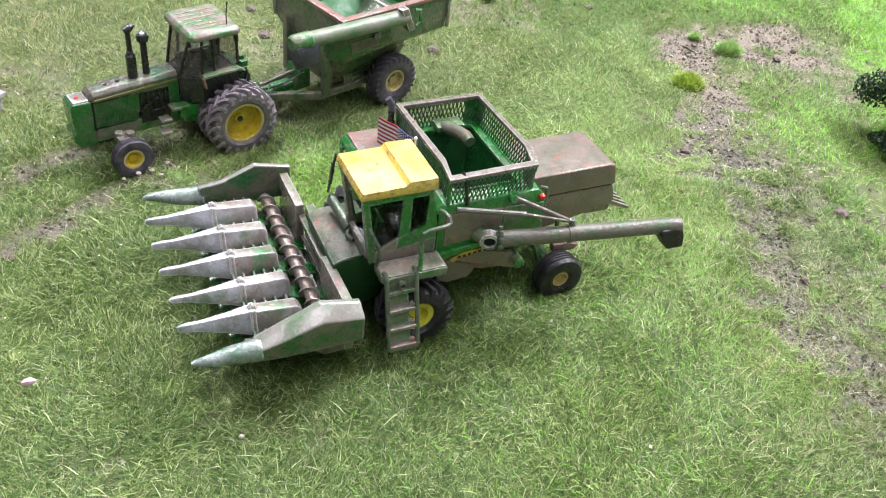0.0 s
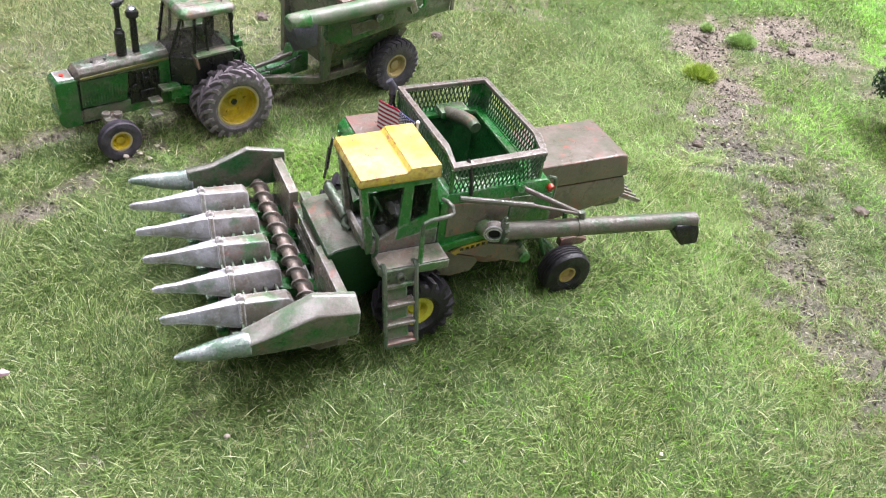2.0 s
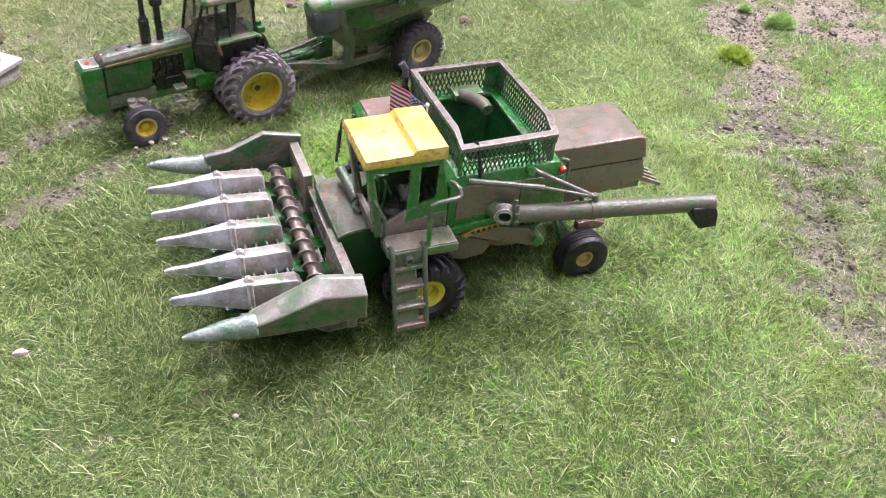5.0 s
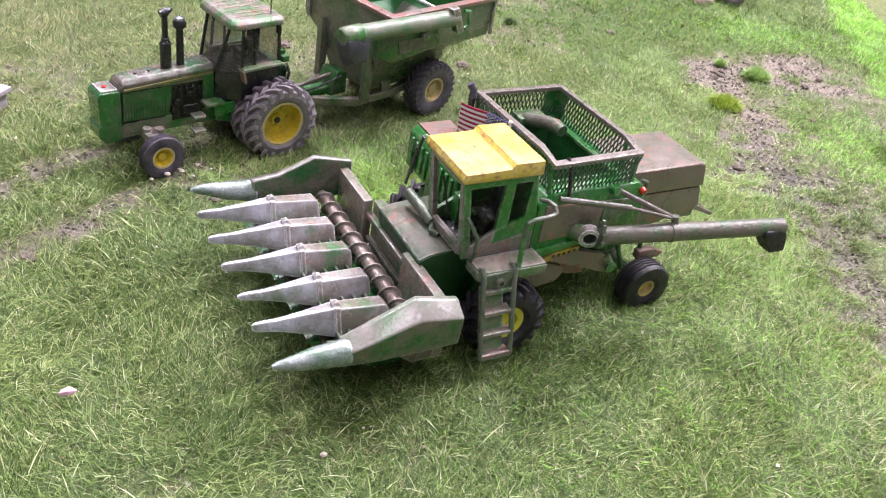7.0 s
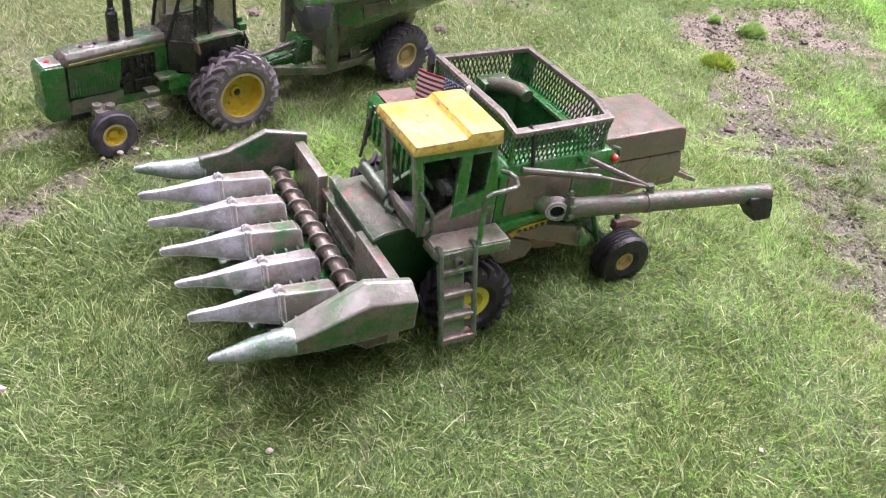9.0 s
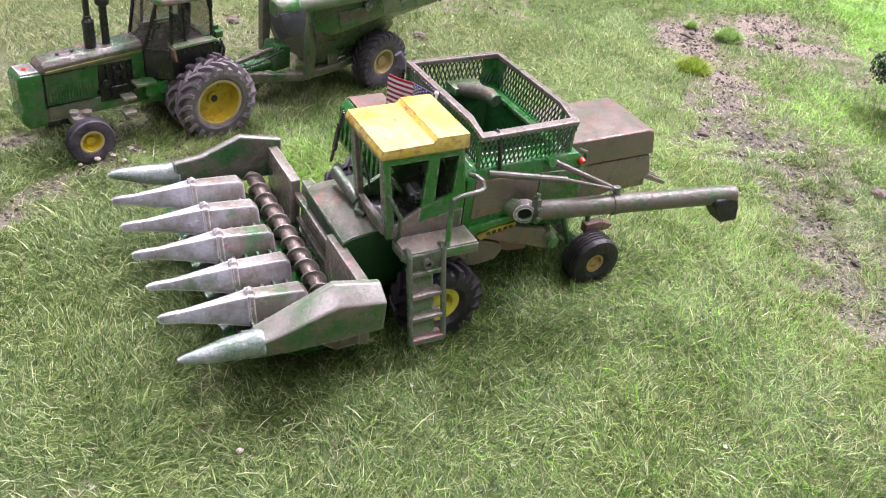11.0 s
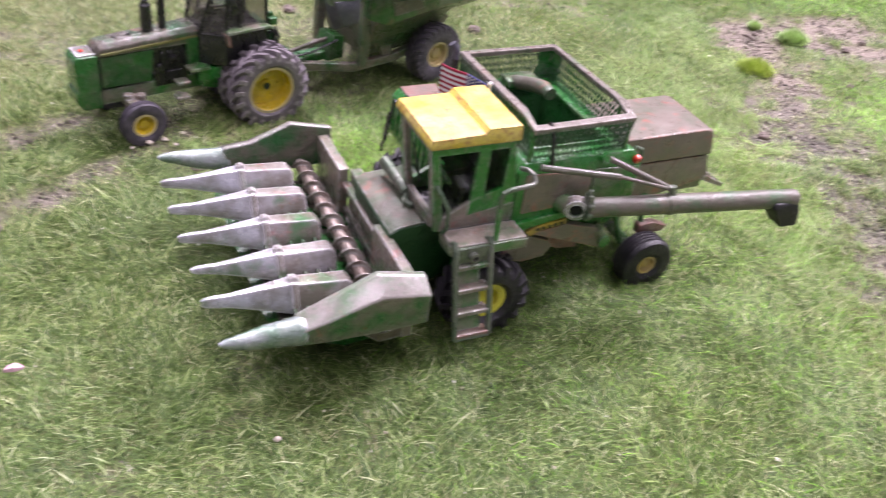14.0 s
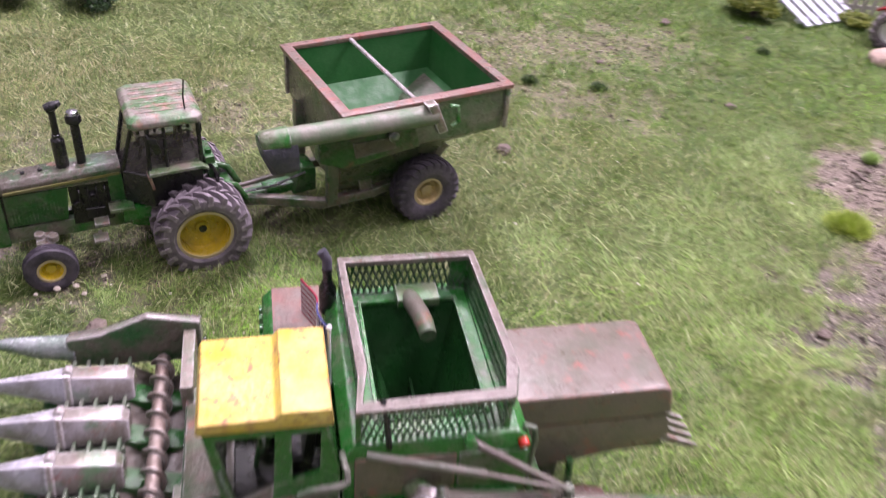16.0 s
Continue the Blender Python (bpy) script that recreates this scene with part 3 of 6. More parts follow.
def build_grass():
    rng = np.random.default_rng(11)
    pieces = []
    # density per square millimetre by zone: near field, mid field, far field
    for x0, x1, y0, y1, dens in ((-125, 215, 135, 330, 5.2), (-215, 285, 330, 480, 2.4), (-245, 310, 480, 665, 2.2), (-215, -125, 180, 330, 1.2), (215, 290, 180, 330, 0.9)):
        n = int((x1 - x0) * (y1 - y0) * dens)
        pieces.append(np.stack([rng.uniform(x0, x1, n), rng.uniform(y0, y1, n)], 1))
    P = np.concatenate(pieces)
    x, y = P[:, 0], P[:, 1]
    bare = soil_at(x, y)
    keep = rng.random(len(x)) < np.clip(1.03 - bare * 1.06, 0.012, 1) * (0.66 + 0.45 * cloud(x, y, 11, 13))
    x, y, bare = x[keep], y[keep], bare[keep]
    n = len(x)
    lime, dry, pale = lime_at(x, y), dry_at(x, y), pale_at(x, y)
    kind = np.where(rng.random(n) < pale, 4, 0)
    kind = np.where(rng.random(n) < lime * 0.95, 1, kind)
    kind = np.where(rng.random(n) < dry * 0.6 * np.where(y > 440, 0.2, 1.0) + 0.35 * bare, 2, kind)
    kind = np.where((kind == 0) & (rng.random(n) < dark_at(x, y)), 3, kind)
    # fibres lie every way, matted in tufts that lean alike
    azim = 9.0 * cloud(x, y, 15, 14) + rng.normal(0, 1.5, n)
    tilt = np.clip(rng.normal(1.15, 0.28, n) + 0.5 * (cloud(x, y, 20, 15) - 0.5), 0.15, 1.46)
    length = np.clip(rng.normal(3.6, 1.1, n), 1.4, 7.0) * (1 - 0.3 * bare)
    width = rng.uniform(0.11, 0.22, n) * (1 + 0.35 * (y > 480))
    long = rng.random(n) < 0.015
    length, width, tilt = np.where(long, length * 1.45, length), np.where(long, 0.32, width), np.where(long, 1.15, tilt)
    root = np.stack([x, y, hill(x, y) - 0.8 * bare - 0.1], 1)
    for k, (name, m, label) in enumerate((("grass", M_GRASS, "short mid-green static grass fibres covering the field"), ("fresh_grass", M_LIME, "bright lime-green grass fibres along the field edge"), ("dry_grass", M_DRY, "pale straw-coloured grass fibres mixed in the turf"), ("dark_grass", M_DARKGRASS, "dark green grass fibres behind the machines"), ("pale_grass", M_PALEGRASS, "pale yellow-green grass fibres beside the gravel"))):
        s = kind == k
        me = blade_mesh(name, root[s], azim[s], tilt[s], length[s], width[s], m)
        tagged(new(name, me), label, "grass", kind="stuff")


build_grass()


def pebble_mesh(name, P, R, material, rng, flat=0.6):
    """Rough eight-sided grains of radius R at the places P, in one mesh."""
    n = len(R)
    base = np.array([(1, 0, 0), (-1, 0, 0), (0, 1, 0), (0, -1, 0), (0, 0, 1), (0, 0, -1)], float)
    v = base[None] * rng.uniform(0.6, 1.3, (n, 6, 1)) + rng.normal(0, 0.15, (n, 6, 3))
    a = rng.uniform(0, 6.3, n)
    c, s = np.cos(a)[:, None], np.sin(a)[:, None]
    v = np.stack([v[..., 0] * c - v[..., 1] * s, v[..., 0] * s + v[..., 1] * c, v[..., 2] * flat], 2) * R[:, None, None]
    v = (v + P[:, None]).reshape(-1, 3) * 0.001
    tri = np.array([(0, 2, 4), (2, 1, 4), (1, 3, 4), (3, 0, 4), (2, 0, 5), (1, 2, 5), (3, 1, 5), (0, 3, 5)])
    f = (np.arange(n)[:, None, None] * 6 + tri[None]).reshape(-1, 3)
    me = bpy.data.meshes.new(name)
    me.from_pydata(v.tolist(), [], f.tolist())
    me.materials.append(material)
    return me


M_GRIT = mat("gravel_grains", grass_build([(0.0, (0.045, 0.037, 0.032)), (0.4, (0.12, 0.10, 0.084)), (0.8, (0.26, 0.22, 0.185)), (1.0, (0.60, 0.55, 0.47))], 0.85))


def build_gravel():
    rng = np.random.default_rng(3)
    n = 260000
    x, y = rng.uniform(-165, 270, n), rng.uniform(150, 600, n)
    b = soil_at(x, y)
    keep = rng.random(n) < b ** 1.4 * 0.8
    x, y, b = x[keep], y[keep], b[keep]
    r = np.clip(rng.lognormal(-1.12, 0.48, len(x)), 0.13, 1.4)
    P = np.stack([x, y, hill(x, y) - 0.8 * b + r * 0.25], 1)
    tagged(new("gravel", pebble_mesh("gravel", P, r, M_GRIT, rng)), "pale brown gravel grains strewn over the bare earth", "gravel", kind="stuff")


build_gravel()


def build_crumbs():
    """Pale specks of straw and grit caught in the turf."""
    rng = np.random.default_rng(8)
    n = 1100
    x, y = rng.uniform(-150, 260, n), rng.uniform(150, 620, n)
    r = np.clip(rng.lognormal(-1.2, 0.35, n), 0.15, 0.75)
    P = np.stack([x, y, hill(x, y) + rng.uniform(0.8, 2.2, n)], 1)
    tagged(new("crumbs", pebble_mesh("crumbs", P, r, M_CRUMB, rng)), "pale straw-coloured crumbs caught in the turf", "crumbs", kind="stuff")


M_CRUMB = mat("pale_crumbs", grass_build([(0.0, (0.28, 0.22, 0.16)), (0.5, (0.55, 0.50, 0.38)), (1.0, (0.80, 0.78, 0.68))], 0.8))
build_crumbs()

# ---- the combine with its corn head ----
COMBINE_AT = pose(0.03077, 0.23883, 0, 0, 0, 206)
combine = thing("combine_harvester", COMBINE_AT, "weathered green toy combine with yellow roof and corn head on grass", "combine harvester")


# feeder green darkened to hold the shade between head and ladder
M_FEEDSHADE = mat("shaded_green_feeder_paint", worn_paint((0.005, 0.052, 0.011), (0.02, 0.06, 0.02), 0.25, 0.0, (0.3, 0.5)))
M_FEEDTOP = mat("rusty_green_paint", worn_paint((0.02, 0.10, 0.03), (0.185, 0.155, 0.125), 0.62, 0.6, (0.34, 0.55), scuff=SCUFF))


def build_header(root):
    g = Geo()
    for y0, y1 in ((-33.2, -14.5), (11.0, 33.2)):
        g.box(25.8, 28.6, y0, y1, 9.5, 26.8)
    g.box(22.6, 25.6, -14.6, 11.1, 9.5, 26.6)
    # low box added behind the head to keep light from under it
    g.box(23.0, 27.4, -20.0, 18.0, 3.6, 10.5)
    frame_part = part("header_frame", g, M_MUD, root, "mud-washed steel header frame", 0.35)
    g = Geo().prism([(28.6, 10), (28.6, 13.2), (33, 12.2), (37, 13.5), (41, 16.6), (56, 17.5), (56, 15.9), (40, 14.2), (34, 9.6)], "y", -33.2, 33.2)
    part("deck_plate", g, M_DECK, frame_part)
    g = Geo().box(25.7, 27.6, -14.4, 10.9, 21.4, 23.2).box(25.7, 27.0, -14.4, 10.9, 14.0, 15.2)
    part("crossbar", g, M_MUD, frame_part, bevel=0.25)
    # cross auger: tube with flights of both hands
    g = Geo().tube([(33.8, -32.6, 18.6), (33.8, 32.6, 18.6)], 1.7, 16)
    for y0, y1, hand in ((-31.0, 0.5, 1), (31.0, 0.5, -1)):
        turns, steps = 6, 130
        rings = []
        for k in range(steps + 1):
            a = hand * math.tau * turns * k / steps
            y = y0 + (y1 - y0) * k / steps
            ring = []
            for rr, dy in ((1.3, -0.3), (2.8, -0.2), (2.8, 0.2), (1.3, 0.3)):
                ring.append((33.8 + rr * math.cos(a), y + dy, 18.6 + rr * math.sin(a)))
            rings.append(ring)
        g.loft(rings)
    part("cross_auger", g, M_AUGER, frame_part, "brown rusty auger with steel flights", smooth=50)

    # six gathering chains between the snouts
    for k in range(6):
        y = -30.2 + 12.1 * k
        g = Geo().box(40, 56, y - 0.6, y + 0.6, 17.6, 19.4)
        for i in range(5):
            x = 41.0 + 3.0 * i
            g.box(x - 0.4, x + 0.4, y - 1.7, y + 1.9, 19.0, 20.8)
        part("gathering_chain", g, M_STEEL, frame_part, bevel=0.15, segments=1)

    def ring_at(x, y, w, wt, zb, zm, zt):
        return [(x, y - w, zb), (x, y - w, zm), (x, y - wt, zt), (x, y + wt, zt), (x, y + w, zm), (x, y + w, zb)]

    # mostly hidden keel added under each snout to block light to the ground
    for k in range(1, 6):
        y = -36.0 + 12.0 * k
        part("row_light_block", Geo().prism([(27.0, 5.0), (40.0, 4.2), (52.0, 9.0), (59.0, 16.8), (40.0, 17.4), (27.0, 13.0)], "y", y - 2.6, y + 2.6), M_DEEPGREEN, frame_part, "dark green block added under a snout against light", 0.3)

    rnd = random.Random(5)
    for k in range(5):
        y = -23.9 + 12.1 * k + 0.7
        dz, dx = rnd.uniform(-0.4, 0.4), rnd.uniform(-0.5, 0.5)
        g = Geo().loft([ring_at(39.0, y, 3.0, 1.5, 19.2, 20.0, 23.4), ring_at(40.3, y, 3.4, 1.9, 19.0, 19.9, 24.7), ring_at(52.2, y, 3.7, 1.75, 19.0, 20.2, 25.4 + dz)])
        snout = part("snout", g, M_SNOUT, frame_part, "worn grey metal row snout with silver flanks", 0.2, flank=M_FLANK)
        g = Geo().loft([ring_at(51.8, y, 4.0, 1.95, 18.9, 20.3, 25.8 + dz), ring_at(53.2, y, 4.0, 1.85, 18.9, 20.3, 25.9 + dz)])
        g.loft([ring_at(51.4, y, 1.1, 0.7, 25.2 + dz, 25.6 + dz, 26.3 + dz), ring_at(52.4, y, 1.1, 0.6, 25.2 + dz, 25.8 + dz, 27.0 + dz), ring_at(53.6, y, 1.0, 0.5, 25.2 + dz, 25.6 + dz, 26.2 + dz)])
        part("hinge_collar", g, M_SNOUT, snout, bevel=0.3)
        tip = [ring_at(53.1, y, 3.7, 1.5, 19.1, 20.3, 25.6 + dz), ring_at(60, y, 2.35, 0.85, 20.7, 21.6, 25.0 + dz), ring_at(66.6, y, 1.15, 0.5, 22.0, 22.7, 24.5 + dz), ring_at(69.5 + dx, y, 0.95, 0.5, 22.5, 23.1, 24.6 + dz), ring_at(71.6 + dx, y, 0.8, 0.4, 22.8, 23.3, 24.5 + dz), ring_at(72.4 + dx, y, 0.35, 0.2, 23.2, 23.5, 24.1 + dz)]
        part("snout_tip", Geo().loft(tip), M_TIP, snout, "bright worn metal tip", 0.12)

    for side, dz in ((1, -0.6), (-1, 1.5)):
        y = side * 36.0

        def wedge(x, half, zb, zt, flat):
            inner, outer = y - side * half, y + side * half
            return [(x, inner, zb), (x, inner, zt), (x, inner + side * flat, zt + 0.1), (x, outer, zt - 0.24 * (zt - zb)), (x, outer - side * 0.7, zb)]

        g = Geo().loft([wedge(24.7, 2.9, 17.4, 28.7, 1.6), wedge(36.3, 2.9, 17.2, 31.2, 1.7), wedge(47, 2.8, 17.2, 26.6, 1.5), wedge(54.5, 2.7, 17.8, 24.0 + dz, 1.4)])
        div = part("end_divider", g, M_DIVIDER, frame_part, "mud-washed green end divider", 0.6, 3, flank=M_DIVSHADE, steep=0.3)
        g = Geo()
        rings = []
        for x, r, zc in ((53.0, 3.2, 20.6), (54.6, 3.4, 20.6), (55.2, 3.2, 20.6), (61.5, 2.7, 20.8), (67, 1.75, 21.2 + min(dz, 0.4)), (70.0, 1.05, 21.5 + min(dz, 0.4)), (71.2, 0.4, 21.6 + min(dz, 0.4))):
            zc += max(dz, 0.0) * min(1.0, (x - 50.0) / 15.0)
            rings.append([(x, y + r * 0.92 * math.cos(a), zc + r * math.sin(a)) for a in (math.tau * j / 16 for j in range(16))])
        g.loft(rings)
        part("divider_tip", g, M_DIVTIP, div, "bright worn metal cone", smooth=60)


def build_cab(root):
    # side frames: pillars, rail and sill around two open windows
    for y0, y1, name in ((21.4, 22.5, "cab_side"), (3.2, 4.3, "cab_side")):
        g = Geo()
        for poly in ([(20.8, 53.0), (-0.2, 53.0), (-0.4, 51.2), (20.5, 51.2)], [(20.5, 51.2), (18.8, 51.2), (16.2, 34.2), (16.9, 30.6), (18.0, 30.6)],
                     [(8.7, 51.2), (6.0, 51.2), (6.1, 39.0), (9.5, 37.8)], [(0.9, 51.2), (-0.4, 51.2), (-2.2, 40.6), (1.3, 40.6)],
                     [(9.5, 37.8), (6.1, 39.0), (1.3, 40.6), (-2.2, 40.6), (-2.2, 36.0), (9.9, 34.0)]):
            g.prism(poly, "y", y0, y1)
        part(name, g, M_GREEN, root, smooth=20)
        part("cab_sill", Geo().prism([(16.2, 34.2), (9.5, 37.8), (9.9, 34.0), (-2.2, 36.0), (-2.2, 30.6), (16.9, 30.6)], "y", y0, y1), M_MUD if y0 > 5 else M_GREENISH, root, "mud-washed cab sill", smooth=20)
    for y in (21.9,):
        part("side_pane", Geo().prism([(18.9, 51.3), (8.6, 51.3), (9.4, 37.7), (16.3, 34.2)], "y", y - 0.1, y + 0.1), M_TINT, root, "dark tinted side window", smooth=20)
        part("side_pane", Geo().prism([(6.1, 51.3), (0.8, 51.3), (1.2, 40.5), (6.2, 39.0)], "y", y - 0.1, y + 0.1), M_TINT, root, "dark tinted side window", smooth=20)
    g = Geo()
    for y0, y1 in ((4.3, 5.6), (20.1, 21.4)):
        g.prism([(20.7, 53.0), (19.3, 53.0), (16.6, 31.0), (18.0, 31.0)], "y", y0, y1)
    g.box(19.2, 20.6, 5.6, 20.1, 51.6, 53.0).box(16.7, 18.2, 5.6, 20.1, 30.6, 33.2)
    part("windshield_frame", g, M_MUD, root)
    part("cab_back", Geo().prism([(-0.4, 53.0), (-2.4, 40.6), (-2.4, 30.6), (-0.9, 30.6), (-0.9, 40.6), (0.8, 53.0)], "y", 4.3, 21.4), M_GREEN, root)
    part("cab_floor", Geo().box(-1.0, 16.6, 4.3, 21.4, 30.0, 31.2), M_BLACK, root)
    g = Geo().box(3.0, 8.2, 8.0, 16.0, 31.2, 36.0).prism([(2.0, 35.5), (4.2, 35.5), (3.0, 44.5), (1.2, 44.5)], "y", 8.2, 15.8)
    part("seat", g, M_BLACK, root, "black moulded seat", 0.6)
    g = Geo().tube([(12.8, 12.0, 31.2), (11.6, 12.0, 38.5)], 0.5, 8)
    g.tube([(11.3 + 0.9 * math.sin(a) * 0.4, 12.0 + 3.0 * math.cos(a), 38.6 + 1.0 * math.sin(a)) for a in (math.tau * j / 20 for j in range(21))], 0.38, 6)
    part("steering_wheel", g, M_GREEN, root)
    g = Geo().box(9.5, 12.5, 5.0, 8.0, 31.2, 39.5)
    part("console", g, M_GREEN, root, bevel=0.4)
    g = Geo().prism([(21.3, 53.0), (21.7, 53.9), (21.1, 55.6), (8.4, 55.8), (7.4, 57.1), (-1.0, 57.0), (-1.3, 53.0)], "y", 2.2, 23.0)
    roof = part("cab_roof", g, M_YELLOW, root, "scratched yellow painted roof with raised rear half", 0.45)
    # mirror and wiper on the far front corner
    g = Geo().tube([(20.6, 3.0, 52.6), (20.6, -0.7, 53.4), (20.6, -3.4, 46.2), (20.6, -7.0, 36.0)], 0.45, 6).prism([(-2.0, 49.4), (-3.4, 49.0), (-6.0, 40.6), (-4.6, 40.2)], "x", 20.2, 21.0)
    part("mirror", g, M_BLACK, root, "black mirror on a thin arm", 0.2)
    g = Geo().tube([(20.9, 12.4, 49.5), (19.3, 14.6, 40.0)], 0.3, 6)
    part("wiper", g, M_BLACK, root)
    g = Geo().tube([(19.6, -6.5, 33.2), (18.9, 0.0, 32.4), (18.2, 6.4, 31.4)], 1.55, 12).tube([(18.2, 6.2, 31.4), (19.6, 8.6, 30.6), (18.4, 10.4, 30.2)], 0.9, 8)
    part("steering_cylinder", g, M_STEEL, root)
    g = Geo().tube([(18.6, 22.4, 43.4), (17.8, 24.6, 41.5), (16.4, 25.4, 38.6), (16.2, 25.4, 33.4), (16.6, 24.2, 31.4)], 0.55, 8)
    part("grab_rail", g, M_STEEL, root)
    part("rail_post", Geo().tube([(5.2, 29.6, 29.5), (5.5, 29.6, 40.0)], 0.72, 8), M_GREEN, root, "green rail post")
    g = Geo().tube([(5.5, 29.6, 40.0), (5.6, 29.6, 42.5), (5.2, 29.6, 43.9), (3.6, 29.6, 44.6), (-2.0, 29.4, 44.9), (-3.0, 29.0, 45.4), (-3.0, 28.0, 46.6), (-2.6, 26.0, 46.8), (-2.6, 22.8, 45.4)], 0.62, 8)
    part("hand_rail", g, M_STEEL, root)
    return roof


def build_body(root):
    # grain tank with an open hopper
    def rect(x0, x1, y0, y1, z):
        return [(x0, y0, z), (x1, y0, z), (x1, y1, z), (x0, y1, z)]

    x0, x1, h = -37.6, -2.6, 22.4
    g = Geo().loft([rect(-33, -5, -19, 19, 21.0), rect(x0, x1, -h, h, 29.5), rect(x0, x1, -h, h, 43.2), rect(-35.2, -4.8, -21.4, 21.8, 45.6), rect(-30.4, -9.6, -16.4, 16.4, 45.6), rect(-30.3, -9.7, -16.3, 16.3, 43.0), rect(-24, -16, -6, 6, 25.0)])
    body = part("grain_tank", g, M_GREEN, root, "green painted grain tank, empty inside", 0.35)
    part("tank_lining", Geo().loft([rect(-30.45, -9.55, -16.45, 16.45, 45.9), rect(-30.1, -9.9, -16.1, 16.1, 43.0), rect(-23.8, -16.2, -5.8, 5.8, 25.4), rect(-23.8, -16.2, -5.8, 5.8, 25.2), rect(-30.25, -9.75, -16.25, 16.25, 42.9), rect(-33.0, -6.8, -19.4, 19.6, 45.8)], caps=False), M_TANKSHADE, body)
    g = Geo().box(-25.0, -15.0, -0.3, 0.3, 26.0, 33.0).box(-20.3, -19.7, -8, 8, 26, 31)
    part("hopper_rib", g, M_TANKSHADE, body)
    lip = [rect(-30.6, -9.4, -16.6, 16.6, 45.55), rect(-30.6, -9.4, -16.6, 16.6, 46.3), rect(-29.9, -10.1, -15.9, 15.9, 46.3), rect(-29.9, -10.1, -15.9, 15.9, 45.2)]
    part("hopper_lip", Geo().loft(lip + [lip[0]], caps=False), M_GREEN, body, "bright green lip round the tank opening", 0.12)
    # solid block, painted black for the darkness of the floor trough
    part("sump", Geo().box(-23.6, -16.4, -5.6, 5.6, 25.45, 27.6), M_RECESS_SHADE, body, "black block for the shade of the tank floor trough", 0.4)
    g = Geo().tube([(-20.2, -18.6, 45.4), (-20.4, -14.0, 47.8), (-20.8, -6.0, 50.8), (-21.0, -1.6, 52.0), (-21.2, 1.4, 51.8)], [2.0, 2.0, 2.0, 1.95, 1.7], 12)
    part("fill_auger", g, M_TUBE, body, "mud-grey filler pipe inside the tank")
    g = Geo().box(-26.4, -17.4, -18.6, -13.2, 46.4, 48.6)
    part("filler_bracket", g, M_GREENISH, body, bevel=0.4)
    # mesh basket round the tank top: six sides, the two near corners cut off, leaning outwards
    rim = [(-34.6, -21.0), (-5.6, -21.0), (-6.2, 13.6), (-4.9, 22.2), (-33.4, 21.6), (-36.0, 13.0)]
    foot = [(-33.2, -20.0), (-6.6, -20.0), (-7.0, 12.8), (-6.2, 20.8), (-32.4, 20.4), (-34.2, 12.6)]
    z0, z1 = 45.5, 54.0
    for k in range(6):
        a, b = Vector((*foot[k], z0)), Vector((*foot[(k + 1) % 6], z0))
        c, d = Vector((*rim[k], z1)), Vector((*rim[(k + 1) % 6], z1))
        long = (b - a).length
        nrm = (b - a).cross(Vector((0, 0, 1))).normalized()
        g = Geo()
        pitch, reach = 1.3, 3.1
        for hand in (1, -1):
            for q in range(int((long + reach) / pitch) + 1):
                s0 = -reach + q * pitch if hand > 0 else q * pitch
                ua, ub = (0.4 - s0) / (hand * reach), (long - 0.4 - s0) / (hand * reach)
                u0, u1 = max(0.0, min(ua, ub)), min(1.0, max(ua, ub))
                if u1 - u0 < 0.05:
                    continue
                ends = []
                for u in (u0, u1):
                    w = (s0 + hand * reach * u) / long
                    ends.append((a.lerp(b, w)).lerp(c.lerp(d, w), u) + nrm * 0.12 * hand)
                g.tube(ends, 0.25, 4)
        part("mesh_panel", g, M_MESH, body, "green expanded metal mesh", smooth=10)
    mid = Vector((-20.0, 0.0))
    inn = [tuple(Vector(p) + (mid - Vector(p)).normalized() * 2.6) for p in rim]
    g = Geo().loft([[(x, y, 53.4) for x, y in rim], [(x, y, 54.7) for x, y in rim], [(x, y, 54.9) for x, y in inn], [(x, y, 53.6) for x, y in inn], [(x, y, 53.4) for x, y in rim]], caps=False)
    part("basket_rim", g, M_BASKETRIM, body, "mud-washed flat rim", 0.2)
    part("corner_plate", Geo().prism([(-34.4, -20.9), (-29.6, -20.7), (-29.6, -20.2), (-33.6, -20.2), (-34.0, -16.0), (-34.6, -16.0)], "z", 45.2, 53.6), M_GREEN, body, "solid green corner plate", 0.15)
    for x, y in ((-6.3, -20.2), (-6.9, 12.9), (-5.6, 20.8), (-32.9, 20.3), (-34.9, 12.6)):
        part("basket_post", Geo().box(x - 0.5, x + 0.5, y - 0.5, y + 0.5, 45.2, 53.6), M_GREEN, body, bevel=0.15)
    part("hose", Geo().tube([(-11.0, 22.6, 45.2), (-10.6, 22.4, 49.0), (-10.2, 21.8, 53.6), (-9.8, 20.0, 55.2)], 0.55, 8), M_BLACK, body, "black rubber hose")
    part("side_door", Geo().prism([(-4.8, 32.0), (-4.8, 43.0), (-23.5, 42.0), (-23.5, 33.0)], "y", 22.2, 22.9), M_TAUPE, root, "mud-brown side door", 0.3)
    part("rear_door", Geo().prism([(-24.0, 33.0), (-24.0, 42.0), (-37.0, 41.4), (-37.2, 32.0)], "y", 22.2, 22.8), M_GREENISH, root, "", 0.3)
    # lower side shields, decal stripe, chassis
    g = Geo().prism([(-3.0, 29.4), (-20, 31.6), (-36, 30.4), (-36, 28.8), (-20, 29.6), (-3.4, 27.0)], "y", 22.0, 23.4)
    part("side_moulding", g, M_GREEN, root, bevel=0.3)
